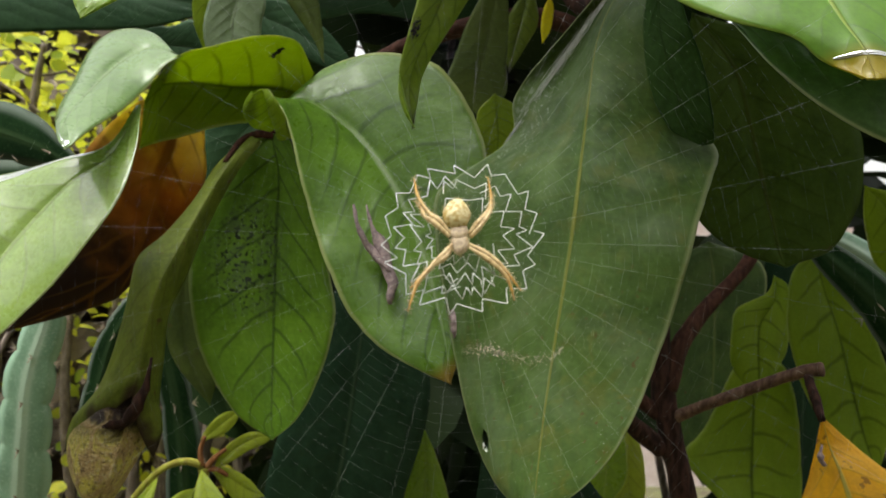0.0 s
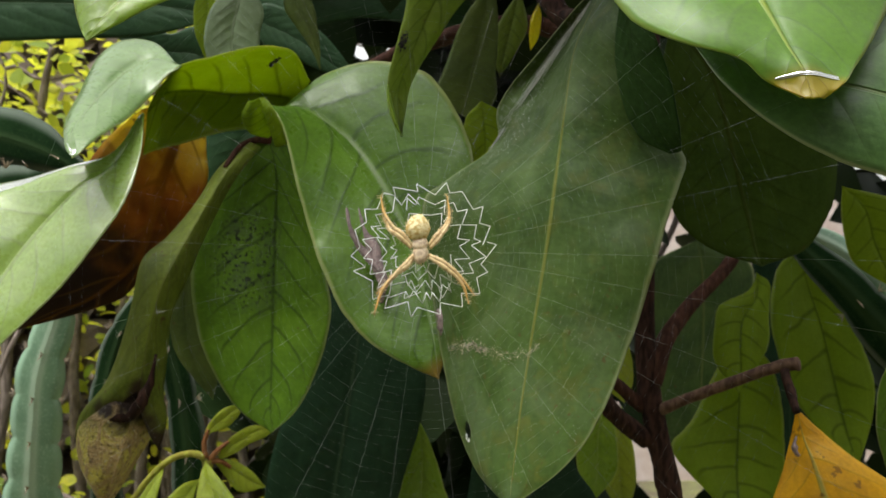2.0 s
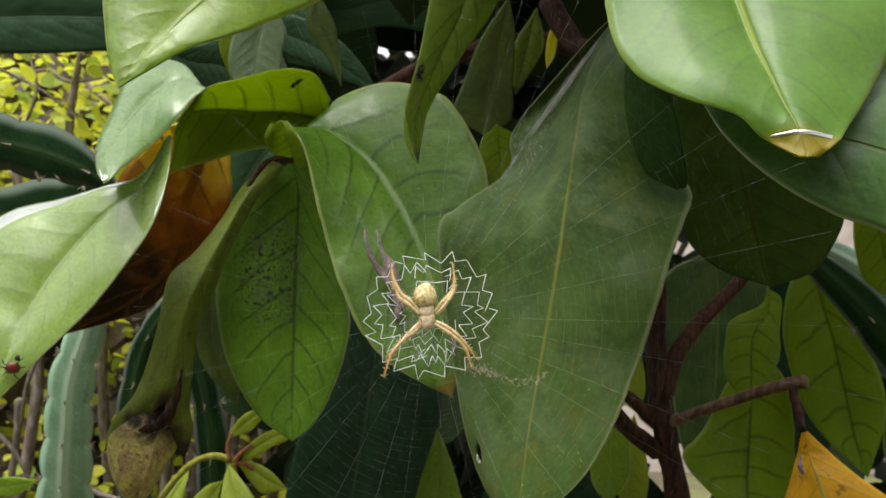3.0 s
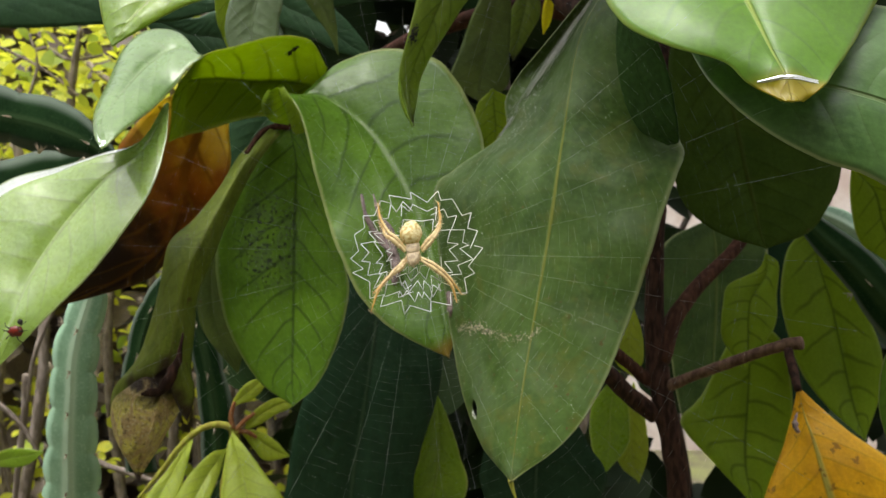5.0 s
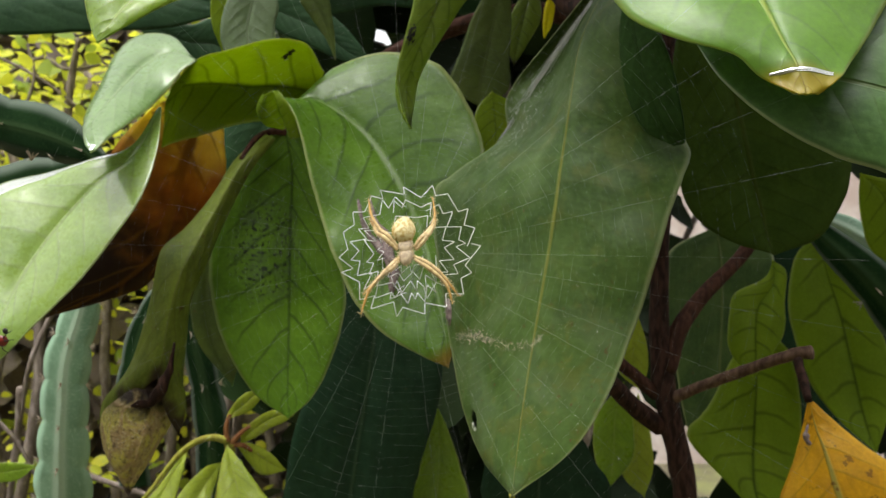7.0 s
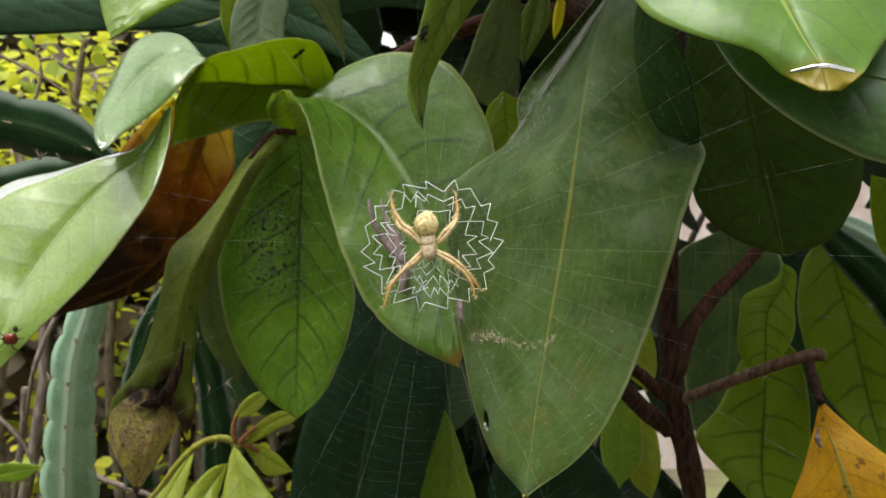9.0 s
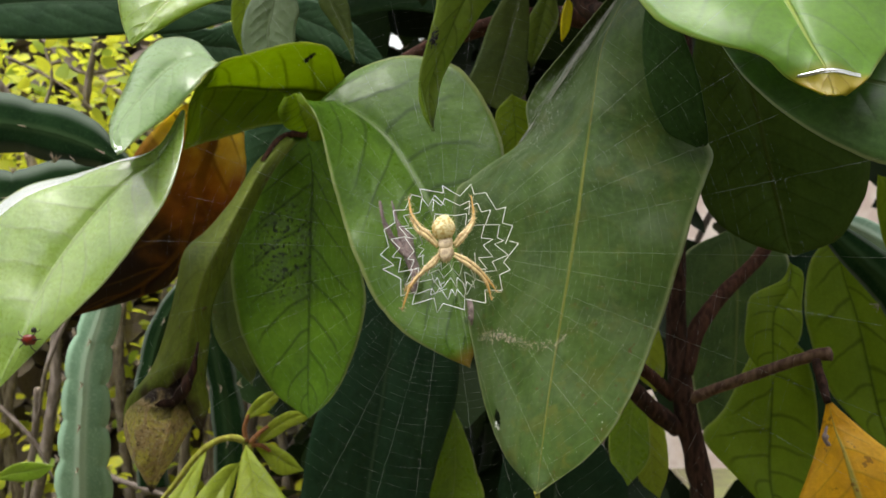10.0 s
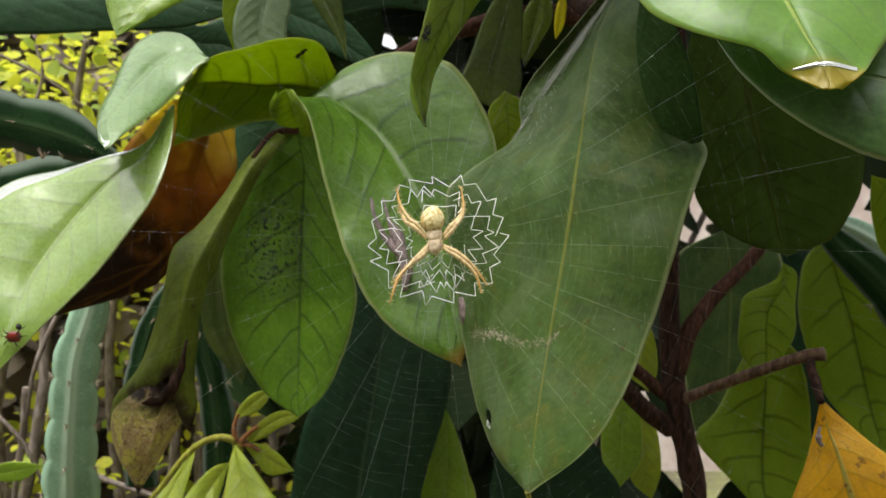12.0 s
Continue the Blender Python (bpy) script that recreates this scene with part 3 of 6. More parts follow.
# ---- the broad-leaved shrub ----
shrub = thing("broadleaf_shrub", (0.1, 0.33, 0.0), "broad-leaved shrub with large drooping green and yellowing leaves", "shrub")
dark_shrub = thing("dark_leaf_shrub", (0.0, 0.5, 0.0), "shaded shrub with large blue-green leaves", "shrub")
shoot = thing("young_shoot", (-0.11, 0.38, 0.0), "young shoot with small yellow-green leaves", "shoot")
leaf(shrub, leaf_dusty,
     rib=[(55.0, 228.0, 83.0), (45.2, 226.0, 63.0), (40.7, 218.0, 43.8), (38.5, 214.0, 31.2), (36.3, 209.0, 18.8), (34.3, 206.0, 6.9), (31.7, 204.0, -8.1), (28.4, 201.0, -26.2), (25.2, 197.0, -43.6), (23.0, 192.0, -57.1), (21.7, 189.0, -67.1)],
     left=[(52.9, 232.0, 82.5), (40.4, 245.0, 70.3), (23.7, 255.0, 50.9), (22.6, 258.0, 37.1), (4.4, 262.0, 24.3), (-1.7, 262.0, 17.0), (-0.7, 255.0, -4.7), (2.7, 243.0, -30.0), (7.5, 227.0, -50.2), (13.3, 210.0, -62.2), (21.7, 189.0, -67.1)],
     right=[(57.6, 222.0, 79.4), (60.1, 208.0, 65.2), (68.3, 211.0, 47.4), (71.6, 212.0, 33.6), (73.5, 209.0, 26.5), (70.6, 203.0, 18.1), (62.3, 195.0, 0.2), (54.9, 193.0, -23.5), (46.5, 190.0, -42.1), (36.1, 188.0, -55.9), (21.7, 189.0, -67.1)], name='leaf', label='large dull green hanging leaf with dust and silk', bulge=0.05, seed=1, ripple=1.0, hole=(0.832, -0.78), ns=260, nw=44, bowl=(0.17, 0.13, 16.0))
# Added patch in the outline of the dusty leaf's shaded upper right.
leaf(shrub, leaf_shade_patch,
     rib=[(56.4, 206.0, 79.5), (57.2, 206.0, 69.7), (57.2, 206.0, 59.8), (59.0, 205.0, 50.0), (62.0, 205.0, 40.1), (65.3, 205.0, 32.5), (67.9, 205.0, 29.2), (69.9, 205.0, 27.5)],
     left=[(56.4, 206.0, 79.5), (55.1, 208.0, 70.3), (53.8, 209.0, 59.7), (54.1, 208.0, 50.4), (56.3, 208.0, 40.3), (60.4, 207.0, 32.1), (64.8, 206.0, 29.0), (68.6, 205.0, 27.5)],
     right=[(56.4, 206.0, 79.5), (60.7, 203.0, 68.8), (62.8, 200.0, 59.1), (66.2, 200.0, 49.9), (68.5, 200.0, 40.2), (69.9, 201.0, 32.9), (70.9, 203.0, 29.6), (70.9, 204.0, 27.7)], name='leaf', label='dark green patch standing in for shade on a larger leaf', bulge=0.03, seed=61, ns=40)
leaf(shrub, leaf_mid,
     rib=[(-63.3, 300.0, 55.5), (-53.1, 303.0, 58.2), (-34.7, 300.0, 45.6), (-23.2, 292.0, 31.1), (-14.2, 284.0, 15.8), (-7.2, 275.0, -1.0), (-1.7, 264.0, -19.9), (1.5, 256.0, -34.8), (2.4, 253.0, -44.0)],
     left=[(-70.0, 292.0, 59.9), (-58.4, 284.0, 50.1), (-51.1, 278.0, 25.9), (-46.7, 274.0, 10.3), (-40.2, 268.0, -5.0), (-31.9, 262.0, -21.7), (-20.8, 257.0, -32.8), (-7.1, 254.0, -40.0), (2.4, 253.0, -44.0)],
     right=[(-55.3, 312.0, 65.0), (-48.5, 316.0, 73.5), (-25.0, 312.0, 79.1), (-2.2, 296.0, 69.5), (11.7, 285.0, 48.1), (15.6, 276.0, 27.3), (13.7, 268.0, -3.2), (7.3, 258.0, -29.8), (2.4, 253.0, -44.0)], name='leaf', label='mid green glossy leaf with curled base', bulge=0.03, seed=2, ripple=1.1, ns=70, nw=14)
leaf(shrub, leaf_veined,
     rib=[(-61.8, 300.0, 48.3), (-64.1, 294.0, 52.3), (-65.3, 288.0, 56.0), (-66.4, 285.0, 58.9)],
     left=[(-68.3, 310.0, 48.3), (-75.4, 306.0, 50.3), (-76.8, 299.0, 55.0), (-71.7, 291.0, 59.3)],
     right=[(-55.4, 286.0, 41.0), (-56.9, 283.0, 47.0), (-59.8, 281.0, 53.5), (-64.0, 283.0, 58.5)], name='leaf_tip', label='curled green base of a leaf', bulge=0.3, seed=63, ns=30)
leaf(shrub, leaf_sooty,
     rib=[(-70.7, 320.0, 47.8), (-67.2, 318.0, 31.2), (-67.7, 317.0, 11.1), (-68.3, 316.0, -9.1), (-68.6, 315.0, -29.1), (-68.2, 311.0, -48.7), (-67.5, 306.0, -64.0), (-66.7, 303.0, -74.4)],
     left=[(-76.6, 318.0, 45.1), (-90.3, 312.0, 31.0), (-97.4, 306.0, 12.4), (-98.2, 300.0, -8.2), (-96.0, 298.0, -27.3), (-89.8, 298.0, -46.6), (-79.7, 300.0, -63.9), (-66.7, 303.0, -74.4)],
     right=[(-63.5, 322.0, 45.4), (-56.1, 318.0, 26.1), (-49.9, 315.0, 5.9), (-44.6, 312.0, -14.0), (-43.1, 309.0, -28.6), (-48.2, 306.0, -49.2), (-56.2, 304.0, -65.2), (-66.7, 303.0, -74.4)], name='leaf', label='hanging green leaf with sooty black specks', bulge=0.06, seed=3, ripple=0.8)
leaf(shrub, leaf_wither,
     rib=[(-75.0, 312.0, 44.4), (-83.7, 300.0, 31.3), (-91.3, 290.0, 13.2), (-95.8, 280.0, -0.5), (-99.9, 272.0, -13.6), (-103.2, 268.0, -30.8), (-103.9, 267.0, -37.2), (-105.2, 267.0, -44.2), (-107.7, 268.0, -51.0)],
     left=[(-77.5, 312.0, 45.2), (-88.1, 305.0, 34.1), (-96.3, 298.0, 18.2), (-104.0, 290.0, 5.8), (-112.4, 285.0, -4.0), (-116.3, 282.0, -25.6), (-123.3, 280.0, -48.3), (-133.5, 279.0, -61.4), (-137.1, 281.0, -73.4)],
     right=[(-72.6, 312.0, 43.1), (-81.5, 303.0, 27.8), (-91.8, 296.0, 3.8), (-94.9, 288.0, -10.0), (-99.3, 282.0, -23.4), (-100.5, 280.0, -39.1), (-101.4, 278.0, -54.7), (-100.3, 278.0, -63.9), (-104.1, 280.0, -75.4)], name='leaf', label='long drooping olive leaf withering at its tip', bulge=0.1, seed=4, ns=60)
leaf(shrub, leaf_dead,
     rib=[(-106.5, 274.0, -40.5), (-108.2, 272.0, -51.3), (-110.4, 268.0, -61.6), (-112.4, 265.0, -70.8), (-115.5, 266.0, -79.9), (-119.2, 270.0, -88.9), (-121.7, 273.0, -96.6)],
     left=[(-114.0, 282.0, -44.0), (-124.9, 284.0, -54.8), (-133.1, 283.0, -62.7), (-136.1, 281.0, -70.4), (-133.4, 279.0, -78.4), (-128.1, 276.0, -86.9), (-122.1, 273.0, -96.7)],
     right=[(-105.2, 282.0, -46.3), (-105.0, 284.0, -55.9), (-106.4, 283.0, -65.0), (-109.1, 281.0, -73.8), (-113.6, 279.0, -82.5), (-117.5, 276.0, -89.6), (-121.0, 273.0, -96.6)], name='dead_leaf', label='brown mottled curled dead leaf tip', bulge=0.3, seed=5, ripple=2.2, ns=60, nw=14)
leaf(shrub, leaf_olive,
     rib=[(-103.3, 338.0, 23.7), (-112.0, 338.0, -7.1), (-112.6, 338.0, -35.4), (-108.5, 338.0, -53.0), (-101.4, 338.0, -67.9)],
     left=[(-103.3, 338.0, 23.7), (-119.4, 338.0, -7.0), (-120.8, 338.0, -34.0), (-116.1, 338.0, -50.3), (-101.4, 338.0, -67.9)],
     right=[(-103.3, 338.0, 23.7), (-103.9, 338.0, -7.1), (-102.8, 338.0, -35.4), (-98.8, 338.0, -55.7), (-101.4, 338.0, -67.9)], name='leaf', bulge=0.1, seed=6)
leaf(shrub, leaf_orange,
     rib=[(-116.8, 335.0, 67.3), (-114.0, 330.0, 49.5), (-118.2, 326.0, 32.3), (-124.1, 328.0, 14.3), (-131.9, 332.0, -4.1), (-148.9, 333.0, -18.7), (-167.7, 332.0, -27.8), (-186.4, 332.0, -35.3)],
     left=[(-124.9, 318.0, 60.0), (-136.7, 318.0, 50.9), (-148.2, 320.0, 38.6), (-154.5, 324.0, 19.6), (-158.2, 328.0, 1.5), (-168.0, 328.0, -14.3), (-179.7, 330.0, -28.1), (-186.4, 332.0, -35.3)],
     right=[(-105.8, 345.0, 71.5), (-105.4, 344.0, 47.0), (-103.8, 340.0, 30.5), (-108.7, 336.0, 17.0), (-122.6, 336.0, -1.6), (-137.4, 338.0, -17.2), (-148.5, 338.0, -24.4), (-186.4, 332.0, -35.3)], name='leaf', label='dying orange leaf browning towards the end', bulge=0.08, seed=7)
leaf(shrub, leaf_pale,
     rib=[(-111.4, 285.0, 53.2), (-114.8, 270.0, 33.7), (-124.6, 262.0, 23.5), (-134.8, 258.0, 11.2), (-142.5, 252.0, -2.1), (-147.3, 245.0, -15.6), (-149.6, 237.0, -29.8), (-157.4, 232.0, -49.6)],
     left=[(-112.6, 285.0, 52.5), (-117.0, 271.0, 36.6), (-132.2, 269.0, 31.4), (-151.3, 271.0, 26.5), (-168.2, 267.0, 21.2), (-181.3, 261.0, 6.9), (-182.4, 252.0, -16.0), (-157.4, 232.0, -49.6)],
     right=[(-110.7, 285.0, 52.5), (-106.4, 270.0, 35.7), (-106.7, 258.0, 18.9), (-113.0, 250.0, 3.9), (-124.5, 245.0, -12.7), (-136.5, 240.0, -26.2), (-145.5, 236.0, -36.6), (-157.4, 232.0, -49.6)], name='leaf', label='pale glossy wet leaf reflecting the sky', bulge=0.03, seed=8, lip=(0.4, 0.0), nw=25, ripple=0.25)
leaf(shrub, leaf_lit,
     rib=[(-56.9, 322.0, 64.2), (-74.2, 330.0, 68.4), (-89.9, 330.0, 68.6), (-102.7, 325.0, 69.2), (-113.7, 316.0, 66.5), (-114.9, 298.0, 56.4)],
     left=[(-53.3, 320.0, 72.6), (-57.3, 302.0, 80.8), (-70.5, 297.0, 81.3), (-85.1, 294.0, 77.2), (-100.9, 295.0, 73.2), (-108.8, 290.0, 62.0)],
     right=[(-67.3, 322.0, 53.0), (-76.5, 318.0, 52.1), (-88.0, 314.0, 50.2), (-101.9, 310.0, 45.7), (-113.0, 306.0, 41.8), (-117.3, 300.0, 38.8)], name='leaf', label='curled leaf with light shining through', bulge=-0.02, seed=9)
leaf(shrub, leaf_sheen,
     rib=[(-99.7, 295.0, 73.4), (-115.7, 307.0, 79.6), (-122.5, 298.0, 72.8), (-124.3, 282.0, 61.8), (-124.2, 265.0, 50.3), (-123.4, 253.0, 41.4), (-119.8, 245.0, 34.1), (-118.3, 243.0, 31.3)],
     left=[(-100.9, 295.0, 73.5), (-119.9, 320.0, 89.5), (-133.2, 318.0, 89.7), (-139.1, 308.0, 80.2), (-138.3, 290.0, 62.4), (-133.1, 268.0, 47.7), (-123.3, 248.0, 35.8), (-118.3, 243.0, 31.3)],
     right=[(-100.5, 295.0, 72.8), (-105.1, 292.0, 68.7), (-109.2, 285.0, 58.8), (-111.2, 270.0, 48.8), (-112.6, 258.0, 42.6), (-114.4, 248.0, 36.7), (-116.2, 243.0, 32.6), (-118.3, 243.0, 31.3)], name='leaf_tip', label='pale upper face of the curled leaf', bulge=0.05, seed=10)
leaf(shrub, leaf_bright,
     rib=[(-40.2, 205.0, 127.9), (-48.9, 198.0, 103.7), (-58.3, 190.0, 85.2), (-68.9, 183.0, 71.0), (-75.7, 176.0, 60.1), (-78.8, 173.0, 54.2), (-80.2, 172.0, 51.1)],
     left=[(-40.2, 205.0, 127.9), (-78.1, 200.0, 116.9), (-90.2, 192.0, 97.9), (-89.7, 184.0, 79.5), (-85.7, 177.0, 63.1), (-82.9, 174.0, 55.6), (-80.2, 172.0, 51.1)],
     right=[(-40.2, 205.0, 127.9), (-25.1, 205.0, 104.0), (-29.5, 200.0, 84.3), (-49.0, 188.0, 70.5), (-64.0, 180.0, 63.0), (-73.8, 175.0, 55.7), (-80.2, 172.0, 51.1)], name='leaf', label='light green glossy leaf pointing down', bulge=0.05, seed=11)
leaf(shrub, leaf_wet,
     rib=[(74.3, 205.0, 135.1), (72.2, 186.0, 100.1), (72.3, 174.0, 81.2), (73.0, 163.0, 65.5), (73.6, 157.0, 57.5), (74.7, 151.0, 49.8), (76.0, 146.0, 42.1), (76.9, 142.0, 36.7), (77.3, 140.0, 32.8), (77.5, 139.0, 30.2)],
     left=[(74.3, 205.0, 135.1), (46.6, 194.0, 107.2), (42.9, 180.0, 84.0), (42.0, 165.0, 62.7), (45.9, 157.0, 51.5), (56.5, 150.0, 44.6), (66.1, 147.0, 39.7), (70.2, 144.0, 35.1), (73.4, 142.0, 32.1), (75.6, 140.0, 30.5)],
     right=[(74.3, 205.0, 135.1), (102.1, 184.0, 104.2), (113.3, 172.0, 85.0), (110.9, 162.0, 68.4), (102.4, 155.0, 55.1), (94.7, 149.0, 44.7), (89.6, 145.0, 38.9), (86.1, 142.0, 35.1), (83.0, 140.0, 32.4), (79.8, 139.0, 30.4)], name='leaf', label='bright green glossy leaf with wet browned tip', bulge=0.05, seed=12, ripple=1.2, ns=70, nw=14)
leaf(shrub, leaf_rimmed,
     rib=[(64.2, 172.0, 50.2), (71.2, 164.0, 45.6), (80.4, 157.0, 38.7), (91.4, 150.0, 34.8), (102.2, 147.0, 30.4), (111.9, 145.0, 24.0), (122.6, 145.0, 15.4)],
     left=[(64.2, 172.0, 50.2), (72.6, 170.0, 53.8), (85.3, 167.0, 55.5), (97.8, 162.0, 56.5), (110.8, 157.0, 52.3), (119.3, 152.0, 43.4), (122.6, 145.0, 15.4)],
     right=[(64.2, 172.0, 50.2), (65.9, 158.0, 38.5), (73.0, 152.0, 28.9), (84.6, 148.0, 20.1), (95.8, 146.0, 15.4), (107.3, 145.0, 10.1), (122.6, 145.0, 15.4)], name='leaf', label='dark green leaf with a pale raised margin', bulge=0.05, seed=13)
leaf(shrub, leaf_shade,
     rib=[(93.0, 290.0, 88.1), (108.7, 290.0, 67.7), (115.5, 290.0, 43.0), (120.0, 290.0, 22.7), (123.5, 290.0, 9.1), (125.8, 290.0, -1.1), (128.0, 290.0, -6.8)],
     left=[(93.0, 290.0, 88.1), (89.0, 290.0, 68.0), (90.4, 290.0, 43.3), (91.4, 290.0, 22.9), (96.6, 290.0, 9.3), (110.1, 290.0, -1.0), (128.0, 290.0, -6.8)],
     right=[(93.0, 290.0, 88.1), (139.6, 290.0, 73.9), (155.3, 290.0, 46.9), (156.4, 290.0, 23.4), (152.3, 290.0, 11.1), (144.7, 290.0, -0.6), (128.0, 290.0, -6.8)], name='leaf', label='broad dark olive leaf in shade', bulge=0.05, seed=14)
leaf(shrub, leaf_yellow,
     rib=[(140.0, 287.0, -61.6), (141.1, 284.0, -71.6), (142.2, 278.0, -80.0), (144.0, 272.0, -92.5), (147.0, 268.0, -106.2), (150.0, 265.0, -124.3), (152.9, 262.0, -144.2)],
     left=[(140.0, 287.0, -61.6), (136.6, 286.0, -75.5), (132.4, 284.0, -87.4), (125.1, 280.0, -102.0), (119.1, 275.0, -118.0), (120.7, 270.0, -135.6), (152.9, 262.0, -144.2)],
     right=[(140.0, 287.0, -61.6), (147.2, 284.0, -68.9), (157.6, 278.0, -78.4), (173.8, 272.0, -90.1), (182.3, 268.0, -105.9), (176.7, 265.0, -124.0), (152.9, 262.0, -144.2)], name='leaf', label='bright yellow dying leaf with brown spots', bulge=0.04, seed=15)
leaf(shrub, leaf_veined,
     rib=[(193.7, 405.0, 1.6), (195.9, 399.2, -20.3), (200.1, 393.3, -41.1), (203.0, 387.5, -64.3), (204.9, 381.7, -83.9), (206.0, 375.8, -97.2), (207.3, 370.0, -107.2)],
     left=[(193.7, 405.0, 1.6), (179.4, 399.2, -12.6), (173.5, 393.3, -34.9), (175.2, 387.5, -55.3), (180.3, 381.7, -75.1), (190.9, 375.8, -91.4), (207.3, 370.0, -107.2)],
     right=[(193.7, 405.0, 1.6), (206.3, 399.2, -14.3), (214.2, 393.3, -35.1), (220.3, 387.5, -55.4), (221.3, 381.7, -69.2), (217.2, 375.8, -85.5), (207.3, 370.0, -107.2)], name='leaf', label='olive green hanging leaf with dark veins', bulge=0.05, seed=16)
leaf(shrub, leaf_veined,
     rib=[(151.9, 356.0, -12.1), (150.9, 353.0, -22.9), (143.2, 350.0, -33.4), (140.9, 347.0, -43.9), (140.0, 344.0, -56.9), (137.7, 341.0, -65.7)],
     left=[(151.9, 356.0, -12.1), (146.8, 353.0, -20.1), (132.5, 350.0, -26.6), (128.9, 347.0, -35.8), (127.6, 344.0, -51.5), (137.7, 341.0, -65.7)],
     right=[(151.9, 356.0, -12.1), (157.0, 353.0, -17.4), (155.2, 350.0, -30.8), (154.1, 347.0, -43.9), (149.1, 344.0, -51.6), (137.7, 341.0, -65.7)], name='leaf', bulge=0.1, seed=17)
leaf(shrub, leaf_veined,
     rib=[(160.8, 410.0, -49.1), (161.0, 403.0, -73.1), (157.9, 396.0, -96.3), (154.7, 389.0, -115.9), (153.3, 382.0, -130.3), (155.4, 375.0, -144.1)],
     left=[(160.8, 410.0, -49.1), (147.9, 403.0, -66.8), (133.7, 396.0, -90.2), (120.8, 389.0, -103.8), (134.3, 382.0, -121.4), (155.4, 375.0, -144.1)],
     right=[(160.8, 410.0, -49.1), (176.8, 403.0, -60.6), (180.9, 396.0, -84.0), (179.2, 389.0, -106.7), (175.1, 382.0, -125.7), (155.4, 375.0, -144.1)], name='leaf', bulge=0.05, seed=18)
leaf(shrub, leaf_deep,
     rib=[(153.7, 450.0, 4.3), (157.2, 450.0, -19.6), (157.3, 450.0, -54.0), (155.8, 450.0, -85.1), (152.5, 450.0, -116.3), (150.9, 450.0, -137.3)],
     left=[(153.7, 450.0, 4.3), (125.0, 450.0, -12.6), (124.0, 450.0, -47.0), (130.3, 450.0, -81.6), (137.2, 450.0, -116.4), (150.9, 450.0, -137.3)],
     right=[(153.7, 450.0, 4.3), (185.7, 450.0, -9.6), (184.3, 450.0, -43.8), (177.8, 450.0, -81.6), (167.8, 450.0, -116.3), (150.9, 450.0, -137.3)], name='leaf', bulge=0.05, seed=19)
leaf(shrub, leaf_mid,
     rib=[(191.1, 310.0, -44.0), (191.2, 310.0, -56.1), (191.5, 310.0, -75.5), (189.4, 310.0, -98.7)],
     left=[(191.1, 310.0, -44.0), (184.7, 310.0, -56.1), (183.2, 310.0, -75.5), (189.4, 310.0, -98.7)],
     right=[(191.1, 310.0, -44.0), (200.6, 310.0, -56.1), (200.9, 310.0, -75.5), (189.4, 310.0, -98.7)], name='leaf', bulge=0.05, seed=20)
leaf(shrub, leaf_young,
     rib=[(90.3, 375.0, -34.3), (90.3, 375.0, -53.3), (91.2, 375.0, -67.9), (93.2, 375.0, -77.3)],
     left=[(90.3, 375.0, -34.3), (83.1, 375.0, -53.3), (83.1, 375.0, -67.9), (93.2, 375.0, -77.3)],
     right=[(90.3, 375.0, -34.3), (96.9, 375.0, -53.3), (97.5, 375.0, -67.9), (93.2, 375.0, -77.3)], name='leaf', bulge=0.05, seed=21)
leaf(shrub, leaf_bright,
     rib=[(95.9, 430.0, -84.6), (91.0, 430.0, -104.7), (90.0, 430.0, -128.2), (87.7, 430.0, -145.7)],
     left=[(95.9, 430.0, -84.6), (80.1, 430.0, -104.7), (79.4, 430.0, -128.2), (87.7, 430.0, -145.7)],
     right=[(95.9, 430.0, -84.6), (100.8, 430.0, -104.7), (100.9, 430.0, -128.1), (87.7, 430.0, -145.7)], name='leaf', bulge=0.05, seed=22)
leaf(shrub, leaf_young,
     rib=[(106.1, 440.0, -93.4), (105.1, 440.0, -117.3), (105.8, 440.0, -141.3), (109.5, 440.0, -154.4)],
     left=[(106.1, 440.0, -93.4), (97.0, 440.0, -117.4), (97.0, 440.0, -141.4), (109.5, 440.0, -154.4)],
     right=[(106.1, 440.0, -93.4), (113.2, 440.0, -117.3), (114.5, 440.0, -137.9), (109.5, 440.0, -154.4)], name='leaf', bulge=0.05, seed=23)
leaf(shrub, leaf_lit,
     rib=[(181.9, 335.0, 27.2), (192.1, 335.0, 16.9), (196.1, 335.0, 2.7), (201.2, 335.0, -8.9), (206.4, 335.0, -19.2)],
     left=[(181.9, 335.0, 27.2), (181.3, 335.0, 15.7), (183.5, 335.0, 1.5), (188.6, 335.0, -8.8), (206.4, 335.0, -19.2)],
     right=[(181.9, 335.0, 27.2), (210.9, 335.0, 19.2), (218.6, 335.0, 3.8), (218.8, 335.0, -9.0), (206.4, 335.0, -19.2)], name='leaf', bulge=0.05, seed=60)
